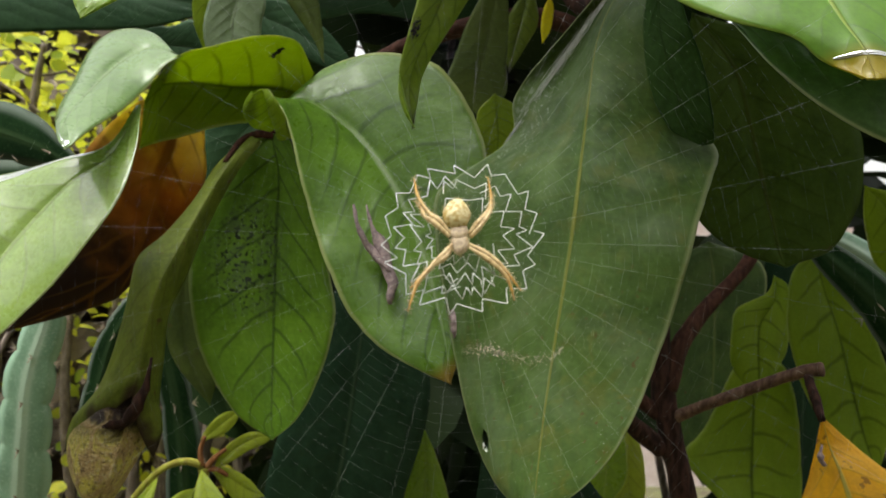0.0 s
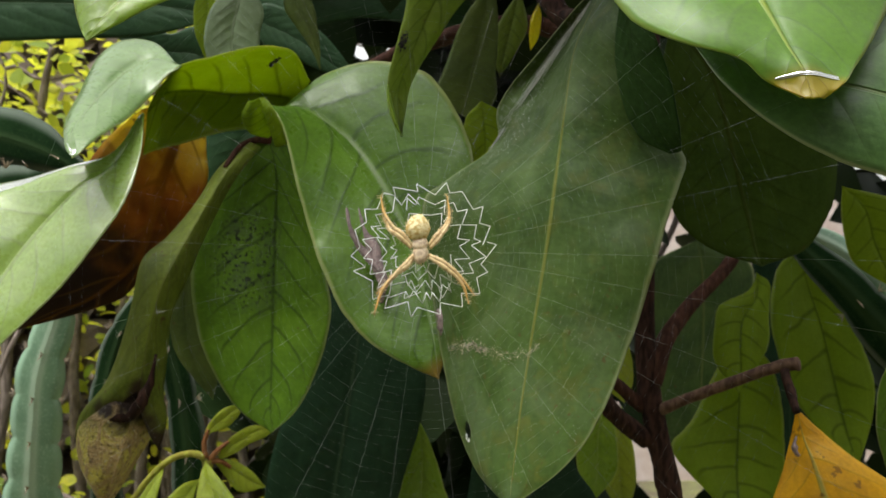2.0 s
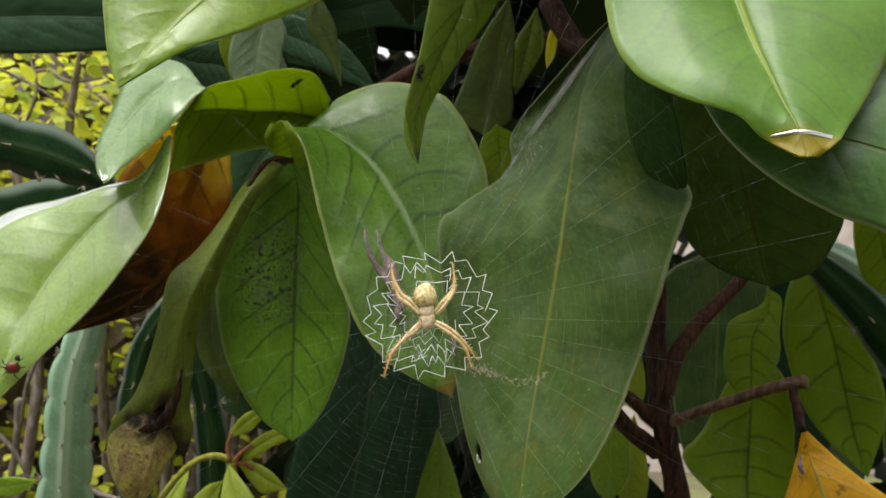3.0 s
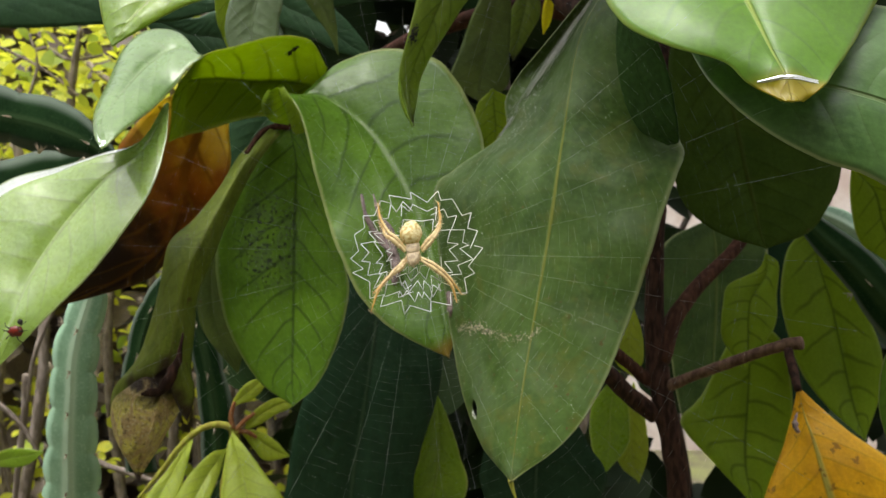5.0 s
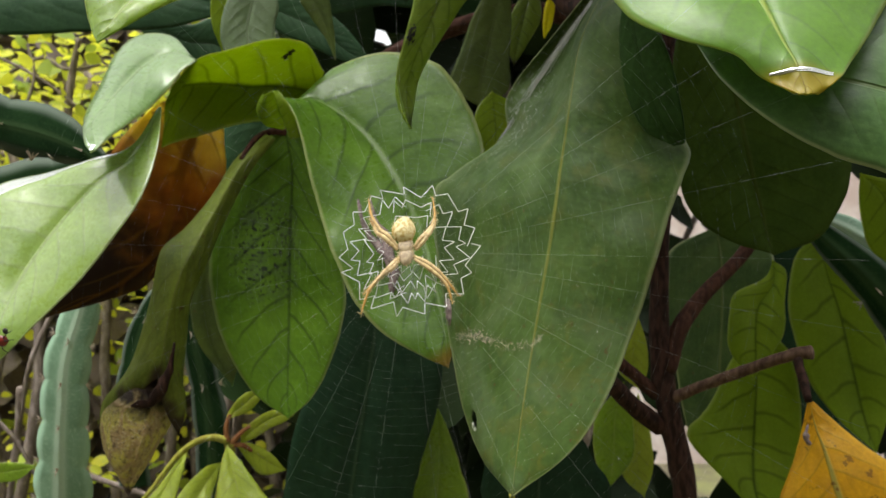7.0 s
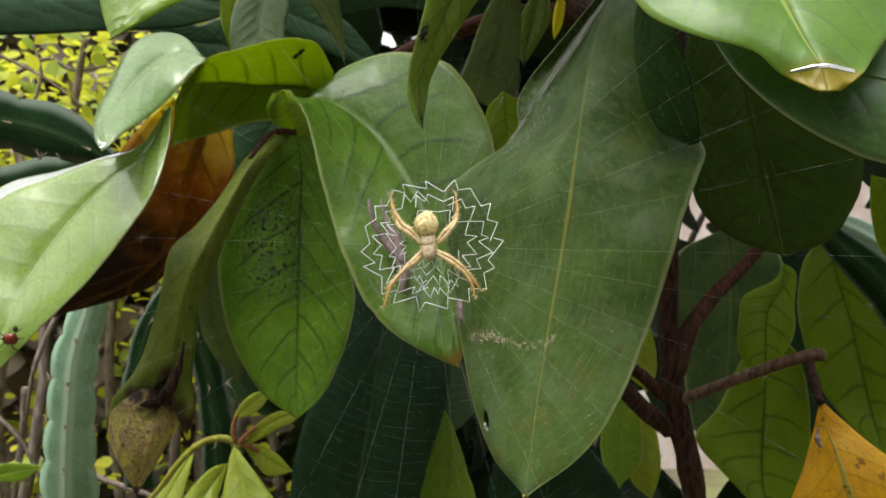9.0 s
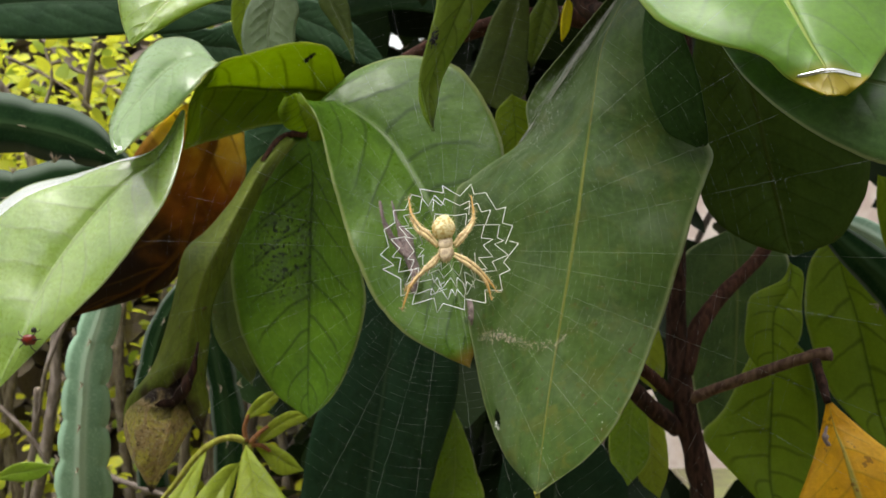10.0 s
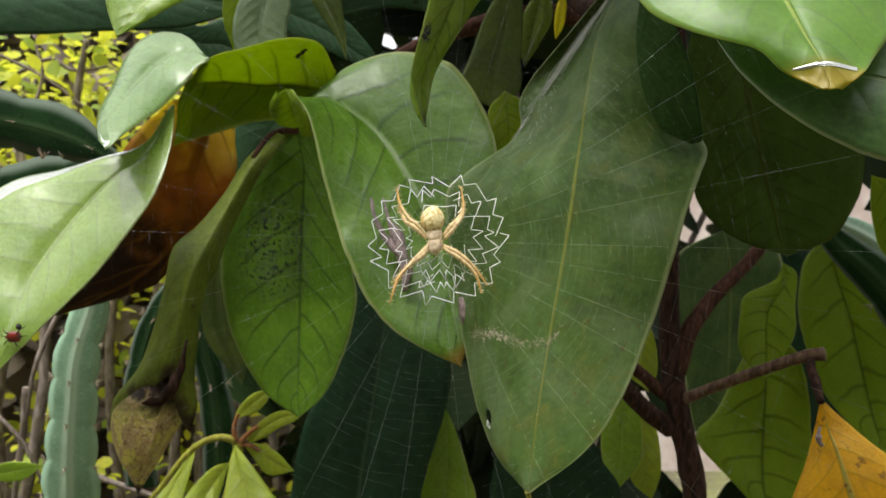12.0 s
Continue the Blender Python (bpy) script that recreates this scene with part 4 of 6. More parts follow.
leaf(shrub, leaf_hanging,
     rib=[(10.4, 246.0, 106.9), (4.8, 246.0, 89.6), (-0.6, 246.0, 78.1), (-4.8, 246.0, 68.4), (-8.2, 246.0, 60.1), (-10.3, 246.0, 53.3), (-10.4, 246.0, 45.4), (-9.4, 246.0, 38.4)],
     left=[(-3.5, 243.0, 106.1), (-6.2, 243.0, 88.9), (-8.4, 243.0, 77.4), (-11.0, 243.0, 67.9), (-13.5, 243.0, 58.2), (-13.9, 243.0, 51.5), (-12.3, 243.0, 43.7), (-9.2, 243.0, 38.0)],
     right=[(24.1, 249.0, 107.7), (16.2, 249.0, 90.3), (7.4, 249.0, 78.7), (1.4, 249.0, 69.0), (-3.5, 249.0, 61.6), (-6.5, 249.0, 54.9), (-8.0, 249.0, 47.4), (-9.5, 249.0, 38.7)], name='leaf', label='narrow hanging leaf with a black tip', bulge=0.1, seed=24, ripple=0.6)
leaf(shrub, leaf_bright,
     rib=[(-13.4, 240.0, 53.8), (-12.7, 240.0, 48.1), (-11.0, 240.0, 41.9), (-8.9, 240.0, 37.6)],
     left=[(-13.7, 241.0, 54.4), (-13.8, 241.0, 48.6), (-12.1, 241.0, 42.4), (-9.0, 241.0, 37.6)],
     right=[(-13.3, 241.0, 54.0), (-11.8, 241.0, 47.4), (-10.3, 241.0, 41.8), (-9.0, 241.0, 37.9)], name='leaf_edge', label='bright curled edge of a hanging leaf', bulge=0.2, seed=64, ns=24, nw=4, ripple=0.1)
leaf(shrub, leaf_olive,
     rib=[(26.4, 345.0, 125.0), (22.3, 345.0, 105.3), (17.4, 345.0, 82.9), (14.1, 345.0, 68.3), (15.4, 345.0, 59.5)],
     left=[(26.4, 345.0, 125.0), (13.8, 345.0, 106.8), (4.8, 345.0, 84.4), (0.7, 345.0, 69.9), (15.4, 345.0, 59.5)],
     right=[(26.4, 345.0, 125.0), (29.2, 345.0, 106.5), (28.3, 345.0, 82.7), (27.5, 345.0, 68.1), (15.4, 345.0, 59.5)], name='leaf', bulge=0.05, seed=25)
leaf(shrub, leaf_hanging,
     rib=[(40.7, 360.0, 124.1), (35.9, 360.0, 105.5), (32.5, 360.0, 91.3), (30.8, 360.0, 81.7)],
     left=[(40.7, 360.0, 124.1), (29.6, 360.0, 106.5), (27.8, 360.0, 92.8), (30.8, 360.0, 81.7)],
     right=[(40.7, 360.0, 124.1), (44.2, 360.0, 106.2), (38.1, 360.0, 93.4), (30.8, 360.0, 81.7)], name='leaf', bulge=0.1, seed=26)
leaf(shrub, leaf_lemon,
     rib=[(47.8, 345.0, 112.7), (47.0, 345.0, 107.5), (46.0, 345.0, 100.9), (45.1, 345.0, 95.1), (44.3, 345.0, 91.5)],
     left=[(47.8, 345.0, 112.7), (44.9, 345.0, 107.5), (43.6, 345.0, 101.0), (43.5, 345.0, 95.7), (44.3, 345.0, 91.5)],
     right=[(47.8, 345.0, 112.7), (49.1, 345.0, 107.4), (48.6, 345.0, 101.4), (47.3, 345.0, 96.2), (44.3, 345.0, 91.5)], name='leaf', label='small bright yellow withered leaf', bulge=0.1, seed=62)
leaf(shrub, leaf_lit,
     rib=[(19.0, 285.0, 57.0), (19.6, 285.0, 50.3), (20.2, 285.0, 39.1), (18.4, 285.0, 24.5)],
     left=[(19.0, 285.0, 57.0), (12.9, 285.0, 50.4), (12.8, 285.0, 39.2), (18.4, 285.0, 24.5)],
     right=[(19.0, 285.0, 57.0), (27.5, 285.0, 51.3), (28.5, 285.0, 39.0), (18.4, 285.0, 24.5)], name='leaf', bulge=0.05, seed=27)
leaf(shrub, leaf_grey,
     rib=[(-85.0, 330.0, 125.0), (-86.6, 330.0, 109.7), (-89.5, 330.0, 95.7), (-89.7, 330.0, 83.6), (-93.8, 330.0, 73.8)],
     left=[(-85.0, 330.0, 125.0), (-98.4, 330.0, 107.4), (-101.8, 330.0, 94.6), (-100.2, 330.0, 84.3), (-93.8, 330.0, 73.8)],
     right=[(-85.0, 330.0, 125.0), (-75.7, 330.0, 107.0), (-76.9, 330.0, 96.7), (-79.1, 330.0, 86.5), (-93.8, 330.0, 73.8)], name='leaf', bulge=0.05, seed=28)
leaf(shrub, leaf_lit,
     rib=[(-104.2, 345.0, 130.4), (-105.0, 345.0, 114.4), (-105.3, 345.0, 101.0), (-105.5, 345.0, 86.3)],
     left=[(-104.2, 345.0, 130.4), (-110.5, 345.0, 114.5), (-110.8, 345.0, 101.1), (-105.5, 345.0, 86.3)],
     right=[(-104.2, 345.0, 130.4), (-99.0, 345.0, 114.3), (-100.6, 345.0, 100.9), (-105.5, 345.0, 86.3)], name='leaf', bulge=0.05, seed=29)
leaf(shrub, leaf_olive,
     rib=[(-66.9, 355.0, 132.9), (-65.7, 355.0, 116.5), (-60.3, 355.0, 105.5), (-57.1, 355.0, 95.8), (-54.4, 355.0, 85.3)],
     left=[(-66.9, 355.0, 132.9), (-71.8, 355.0, 116.6), (-65.9, 355.0, 105.6), (-59.3, 355.0, 95.9), (-54.4, 355.0, 85.3)],
     right=[(-66.9, 355.0, 132.9), (-57.9, 355.0, 116.4), (-55.8, 355.0, 105.4), (-54.6, 355.0, 95.8), (-54.4, 355.0, 85.3)], name='leaf', bulge=0.1, seed=30)
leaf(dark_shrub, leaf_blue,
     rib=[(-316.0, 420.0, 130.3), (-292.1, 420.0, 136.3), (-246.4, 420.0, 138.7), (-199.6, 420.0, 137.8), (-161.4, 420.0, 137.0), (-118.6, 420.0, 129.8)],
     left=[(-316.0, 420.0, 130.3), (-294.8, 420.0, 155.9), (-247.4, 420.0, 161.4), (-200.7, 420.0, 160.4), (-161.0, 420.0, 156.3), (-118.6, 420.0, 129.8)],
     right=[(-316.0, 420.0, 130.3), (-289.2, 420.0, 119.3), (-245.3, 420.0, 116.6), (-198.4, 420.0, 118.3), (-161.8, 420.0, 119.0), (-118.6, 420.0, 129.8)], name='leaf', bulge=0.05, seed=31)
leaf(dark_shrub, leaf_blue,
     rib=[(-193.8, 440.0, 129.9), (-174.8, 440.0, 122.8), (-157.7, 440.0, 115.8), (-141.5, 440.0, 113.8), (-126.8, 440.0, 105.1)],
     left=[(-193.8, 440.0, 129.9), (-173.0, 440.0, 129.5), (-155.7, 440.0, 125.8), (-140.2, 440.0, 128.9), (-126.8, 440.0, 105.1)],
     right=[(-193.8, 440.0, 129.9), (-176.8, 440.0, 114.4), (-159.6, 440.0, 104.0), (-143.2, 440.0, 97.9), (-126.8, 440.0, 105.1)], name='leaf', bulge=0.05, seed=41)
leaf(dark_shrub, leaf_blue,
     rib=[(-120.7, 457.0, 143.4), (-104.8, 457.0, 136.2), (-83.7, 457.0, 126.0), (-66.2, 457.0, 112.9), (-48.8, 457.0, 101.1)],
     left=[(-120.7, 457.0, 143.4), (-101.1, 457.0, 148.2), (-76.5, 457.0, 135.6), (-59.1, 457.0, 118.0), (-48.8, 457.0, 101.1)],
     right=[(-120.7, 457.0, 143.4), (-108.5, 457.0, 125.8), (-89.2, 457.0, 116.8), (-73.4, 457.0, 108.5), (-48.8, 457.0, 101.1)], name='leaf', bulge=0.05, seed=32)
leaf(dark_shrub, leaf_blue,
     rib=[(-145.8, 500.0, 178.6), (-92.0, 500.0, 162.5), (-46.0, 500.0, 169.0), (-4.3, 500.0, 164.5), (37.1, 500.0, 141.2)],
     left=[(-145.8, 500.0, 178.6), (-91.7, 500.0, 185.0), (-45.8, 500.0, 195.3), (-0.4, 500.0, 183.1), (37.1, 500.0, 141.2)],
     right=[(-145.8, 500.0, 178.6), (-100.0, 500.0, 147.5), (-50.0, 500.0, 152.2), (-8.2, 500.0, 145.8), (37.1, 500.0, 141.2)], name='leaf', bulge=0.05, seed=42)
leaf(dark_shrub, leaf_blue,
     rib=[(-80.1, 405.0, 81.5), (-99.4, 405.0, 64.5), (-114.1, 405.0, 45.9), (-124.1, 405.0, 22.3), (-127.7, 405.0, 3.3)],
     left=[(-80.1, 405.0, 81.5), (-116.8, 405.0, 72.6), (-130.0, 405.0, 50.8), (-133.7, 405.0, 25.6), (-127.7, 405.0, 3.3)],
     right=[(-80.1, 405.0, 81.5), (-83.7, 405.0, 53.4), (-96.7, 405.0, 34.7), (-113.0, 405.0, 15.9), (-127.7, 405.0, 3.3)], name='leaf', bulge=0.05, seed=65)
# Added dark leaf that fills a gap where there is only deep shade.
leaf(dark_shrub, leaf_blue_shaded,
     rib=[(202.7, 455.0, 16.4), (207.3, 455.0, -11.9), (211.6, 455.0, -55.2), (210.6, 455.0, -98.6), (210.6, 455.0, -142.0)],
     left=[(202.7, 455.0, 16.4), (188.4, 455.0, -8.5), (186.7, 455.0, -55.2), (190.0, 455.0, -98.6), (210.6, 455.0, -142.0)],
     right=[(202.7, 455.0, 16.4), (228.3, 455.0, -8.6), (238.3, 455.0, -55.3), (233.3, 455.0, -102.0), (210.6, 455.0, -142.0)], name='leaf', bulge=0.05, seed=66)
leaf(dark_shrub, leaf_blue_shaded,
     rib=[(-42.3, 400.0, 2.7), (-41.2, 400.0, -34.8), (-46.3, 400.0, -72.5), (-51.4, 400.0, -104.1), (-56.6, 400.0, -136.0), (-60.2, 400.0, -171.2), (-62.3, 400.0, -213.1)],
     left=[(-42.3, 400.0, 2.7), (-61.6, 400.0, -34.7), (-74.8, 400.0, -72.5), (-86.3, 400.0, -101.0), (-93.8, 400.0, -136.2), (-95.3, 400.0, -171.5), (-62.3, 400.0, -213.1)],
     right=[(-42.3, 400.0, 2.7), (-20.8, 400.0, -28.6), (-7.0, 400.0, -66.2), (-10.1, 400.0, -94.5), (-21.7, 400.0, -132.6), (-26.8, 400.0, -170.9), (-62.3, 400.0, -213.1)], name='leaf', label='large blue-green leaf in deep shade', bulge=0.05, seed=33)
leaf(shrub, leaf_bright,
     rib=[(-12.0, 412.0, -91.5), (-9.5, 412.0, -107.1), (-9.8, 412.0, -133.1), (-13.2, 412.0, -156.0), (-18.4, 412.0, -192.2)],
     left=[(-12.0, 412.0, -91.5), (-16.6, 412.0, -107.1), (-21.1, 412.0, -133.2), (-27.8, 412.0, -153.5), (-18.4, 412.0, -192.2)],
     right=[(-12.0, 412.0, -91.5), (-4.7, 412.0, -107.1), (2.5, 412.0, -129.8), (5.6, 412.0, -152.6), (-18.4, 412.0, -192.2)], name='leaf', bulge=0.05, seed=34)
leaf(dark_shrub, leaf_blue_shaded,
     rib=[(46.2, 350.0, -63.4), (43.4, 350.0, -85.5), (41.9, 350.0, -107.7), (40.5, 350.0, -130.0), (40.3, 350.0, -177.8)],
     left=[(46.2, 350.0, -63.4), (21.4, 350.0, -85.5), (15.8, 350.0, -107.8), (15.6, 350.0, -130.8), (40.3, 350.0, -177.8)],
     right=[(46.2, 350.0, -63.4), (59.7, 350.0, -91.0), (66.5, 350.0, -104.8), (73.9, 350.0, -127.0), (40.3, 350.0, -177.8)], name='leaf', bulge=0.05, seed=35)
leaf(shoot, leaf_bright,
     rib=[(-283.6, 420.0, -140.5), (-266.2, 420.0, -136.3), (-255.1, 420.0, -134.5), (-244.7, 420.0, -132.1)],
     left=[(-283.6, 420.0, -140.5), (-269.5, 420.0, -131.2), (-255.7, 420.0, -130.1), (-244.7, 420.0, -132.1)],
     right=[(-283.6, 420.0, -140.5), (-264.6, 420.0, -141.7), (-254.2, 420.0, -139.6), (-244.7, 420.0, -132.1)], name='leaf', bulge=0.05, seed=36)
leaf(shoot, leaf_young,
     rib=[(-116.2, 377.0, -93.9), (-115.6, 377.0, -91.7), (-110.0, 377.0, -86.9), (-103.9, 377.0, -82.1), (-98.4, 377.0, -77.9)],
     left=[(-116.2, 377.0, -93.9), (-117.4, 377.0, -91.8), (-113.0, 377.0, -84.8), (-106.9, 377.0, -79.7), (-98.4, 377.0, -77.9)],
     right=[(-116.2, 377.0, -93.9), (-113.2, 377.0, -92.3), (-106.4, 377.0, -89.9), (-100.3, 377.0, -83.9), (-98.4, 377.0, -77.9)], name='leaf', bulge=0.1, seed=51)
leaf(shoot, leaf_young,
     rib=[(-112.2, 380.0, -107.7), (-105.7, 380.0, -100.7), (-97.1, 380.0, -94.9), (-89.7, 380.0, -91.8), (-83.0, 380.0, -91.8)],
     left=[(-112.2, 380.0, -107.7), (-108.1, 380.0, -98.5), (-99.8, 380.0, -91.8), (-92.1, 380.0, -89.4), (-83.0, 380.0, -91.8)],
     right=[(-112.2, 380.0, -107.7), (-103.0, 380.0, -103.7), (-94.7, 380.0, -98.5), (-87.6, 380.0, -95.4), (-83.0, 380.0, -91.8)], name='leaf', bulge=0.1, seed=52)
leaf(shoot, leaf_young,
     rib=[(-137.6, 374.0, -109.7), (-138.7, 366.4, -113.5), (-143.0, 358.8, -123.4), (-146.8, 351.2, -133.2), (-149.5, 343.6, -143.1), (-150.5, 336.0, -151.2)],
     left=[(-137.6, 374.0, -109.7), (-139.9, 366.4, -112.6), (-145.9, 358.8, -122.3), (-151.6, 351.2, -130.4), (-155.0, 343.6, -139.0), (-150.5, 336.0, -151.2)],
     right=[(-137.6, 374.0, -109.7), (-135.1, 366.4, -111.1), (-136.0, 358.8, -122.8), (-137.3, 351.2, -133.2), (-139.6, 343.6, -143.0), (-150.5, 336.0, -151.2)], name='leaf', bulge=0.1, seed=53)
leaf(shoot, leaf_young,
     rib=[(-115.1, 370.0, -104.9), (-110.1, 360.5, -111.6), (-103.6, 351.0, -122.9), (-98.2, 341.5, -134.9), (-91.6, 332.0, -151.6)],
     left=[(-115.1, 370.0, -104.9), (-114.8, 360.5, -110.1), (-114.2, 351.0, -122.9), (-110.7, 341.5, -136.4), (-91.6, 332.0, -151.6)],
     right=[(-115.1, 370.0, -104.9), (-105.4, 360.5, -110.1), (-92.2, 351.0, -121.4), (-82.3, 341.5, -130.6), (-91.6, 332.0, -151.6)], name='leaf', bulge=0.1, seed=54)
leaf(shoot, leaf_young,
     rib=[(-114.4, 382.0, -108.2), (-105.8, 382.0, -111.9), (-96.7, 382.0, -118.0), (-88.2, 382.0, -121.6)],
     left=[(-114.4, 382.0, -108.2), (-106.7, 382.0, -107.3), (-96.0, 382.0, -112.5), (-88.2, 382.0, -121.6)],
     right=[(-114.4, 382.0, -108.2), (-108.4, 382.0, -116.5), (-100.8, 382.0, -124.1), (-88.2, 382.0, -121.6)], name='leaf', bulge=0.1, seed=55)
leaf(shoot, leaf_young,
     rib=[(-120.2, 376.0, -115.7), (-123.1, 366.5, -120.8), (-127.3, 357.0, -129.4), (-131.2, 347.5, -140.3), (-134.7, 338.0, -149.1)],
     left=[(-120.2, 376.0, -115.7), (-126.0, 366.5, -115.8), (-134.5, 357.0, -125.1), (-138.2, 347.5, -136.1), (-134.7, 338.0, -149.1)],
     right=[(-120.2, 376.0, -115.7), (-120.5, 366.5, -124.7), (-121.0, 357.0, -131.4), (-124.1, 347.5, -141.6), (-134.7, 338.0, -149.1)], name='leaf', bulge=0.1, seed=56)

trunk_line = [(104.6, 356.0, 143.0), (102.8, 355.0, 94.4), (100.9, 353.0, 48.2), (99.4, 352.0, 11.5), (97.6, 350.0, -19.7), (97.3, 348.0, -52.1), (100.1, 346.0, -76.2), (105.3, 344.0, -102.9), (108.3, 343.0, -132.5)]
tube(shrub, "trunk", trunk_line + [(110.0, 335.0, -250.0), (105.0, 330.0, -700.0), (100.0, 330.0, -1210.0)], [3.0, 3.4, 3.6, 3.8, 4.2, 4.8, 5.4, 5.4, 5.6, 6.5, 8.0, 10.0], bark, "dark brown knotty stem", count=60, sides=12, rough=0.16)
tube(shrub, "branch", [(99.7, 347.0, -62.8), (105.8, 350.0, -45.6), (119.4, 356.0, -28.4), (140.3, 362.0, -8.9), (152.0, 366.0, 12.0), (158.0, 368.0, 40.0)], [5.0, 4.3, 3.6, 3.2, 2.8, 2.4], red_bark, "reddish branch", count=24, sides=10, rough=0.14)
tube(shrub, "branch", [(100.9, 346.0, -76.2), (111.2, 335.0, -68.0), (125.7, 320.0, -57.9), (139.6, 305.0, -48.5), (146.1, 299.0, -46.3)], [3.0, 2.4, 2.5, 2.4, 2.9], twig_bark, "cut twig with a broken end", count=30, sides=10, rough=0.16, seed=3)
tube(shrub, "branch", [(96.9, 346.0, -88.5), (83.7, 340.0, -77.6), (70.2, 330.0, -63.6), (56.1, 320.0, -47.8)], [4.6, 4.2, 3.8, 3.0], bark, count=20, sides=10, rough=0.14, seed=5)
tube(shrub, "branch", [(95.7, 347.0, -73.7), (86.0, 345.0, -65.2), (77.1, 340.0, -57.5), (65.8, 335.0, -47.4)], [3.4, 3.0, 2.8, 2.4], red_bark, count=20, sides=10, rough=0.14, seed=7)
tube(shrub, "petiole", [(140.9, 300.0, -49.1), (140.5, 294.0, -55.5), (139.6, 286.0, -63.0)], [1.8, 2.0, 1.4], bark, count=12, sides=8, rough=0.2)
tube(shrub, "branch", [(-72.5, 322.0, 47.3), (-69.5, 326.0, 51.0), (-64.3, 332.0, 58.2), (-51.5, 350.0, 71.5), (-8.6, 370.0, 99.9), (48.4, 370.0, 110.2), (86.0, 360.0, 79.4), (100.7, 352.0, 7.4)], [3.0, 3.2, 3.0, 3.4, 4.0, 4.5, 4.0, 3.0], red_bark, count=40, sides=10, rough=0.16, seed=9)
tube(shrub, "petiole", [(-70.7, 320.0, 47.0), (-75.8, 315.0, 46.5), (-80.7, 310.0, 43.0), (-84.7, 302.0, 33.8)], [1.8, 1.5, 1.3, 1.0], red_bark, count=14, sides=8)
tube(shrub, "branch", [(37.6, 270.0, 100.6), (44.1, 262.0, 85.6), (48.4, 255.0, 79.6), (54.8, 232.0, 78.8)], [4.0, 4.0, 3.4, 1.6], bark, count=16, sides=10, rough=0.16, seed=11)

tube(shrub, "drip_tip", [(21.7, 190.0, -66.6), (22.3, 190.0, -69.0), (23.4, 190.0, -72.5)], [0.9, 0.6, 0.3], green_stem, count=8, sides=6)
tube(shoot, "stem", [(-116.7, 378.0, -106.2), (-117.0, 382.0, -118.1), (-121.4, 388.0, -138.6), (-128.1, 392.0, -171.7)] + [(-118.0, 385.0, -500.0), (-112.0, 380.0, -1205.0)], [2.6, 2.2, 2.0, 2.0, 2.5, 3.0], green_stem, "slim brownish stem", count=40, sides=8, rough=0.2)
tube(shoot, "petiole", [(-117.6, 377.0, -104.5), (-125.1, 376.0, -102.7), (-134.9, 375.0, -105.8), (-144.7, 374.0, -114.6), (-154.2, 373.0, -127.0), (-166.9, 372.0, -141.8)], [1.9, 1.7, 1.6, 1.5, 1.3, 0.9], green_stem, count=26, sides=8)
tube(shoot, "petiole", [(-117.0, 377.0, -105.1), (-117.8, 377.0, -97.8), (-115.5, 377.0, -90.8)], [1.5, 1.2, 1.0], red_stem, count=10, sides=8)
tube(shoot, "petiole", [(-115.5, 378.0, -106.5), (-110.9, 379.0, -101.3), (-105.9, 380.0, -97.6)], [1.5, 1.2, 0.9], red_stem, count=10, sides=8)
tube(shoot, "petiole", [(-116.2, 378.0, -107.1), (-110.7, 380.0, -107.7), (-105.8, 382.0, -111.3)], [1.6, 1.3, 1.0], red_stem, count=10, sides=8)
tube(dark_shrub, "stem", [(-62.0, 520.0, -1210.0), (-58.0, 500.0, -500.0), (-54.0, 480.0, -100.0), (-52.0, 475.0, 20.0)], [10.0, 8.0, 6.0, 4.0], bark, count=30, sides=10, rough=0.16)


# ---- climbing cactus with three-winged stems ----
cactus = thing("climbing_cactus", (-0.2, 0.4, 0.0), "climbing cactus with wavy-margined green stems", "cactus")


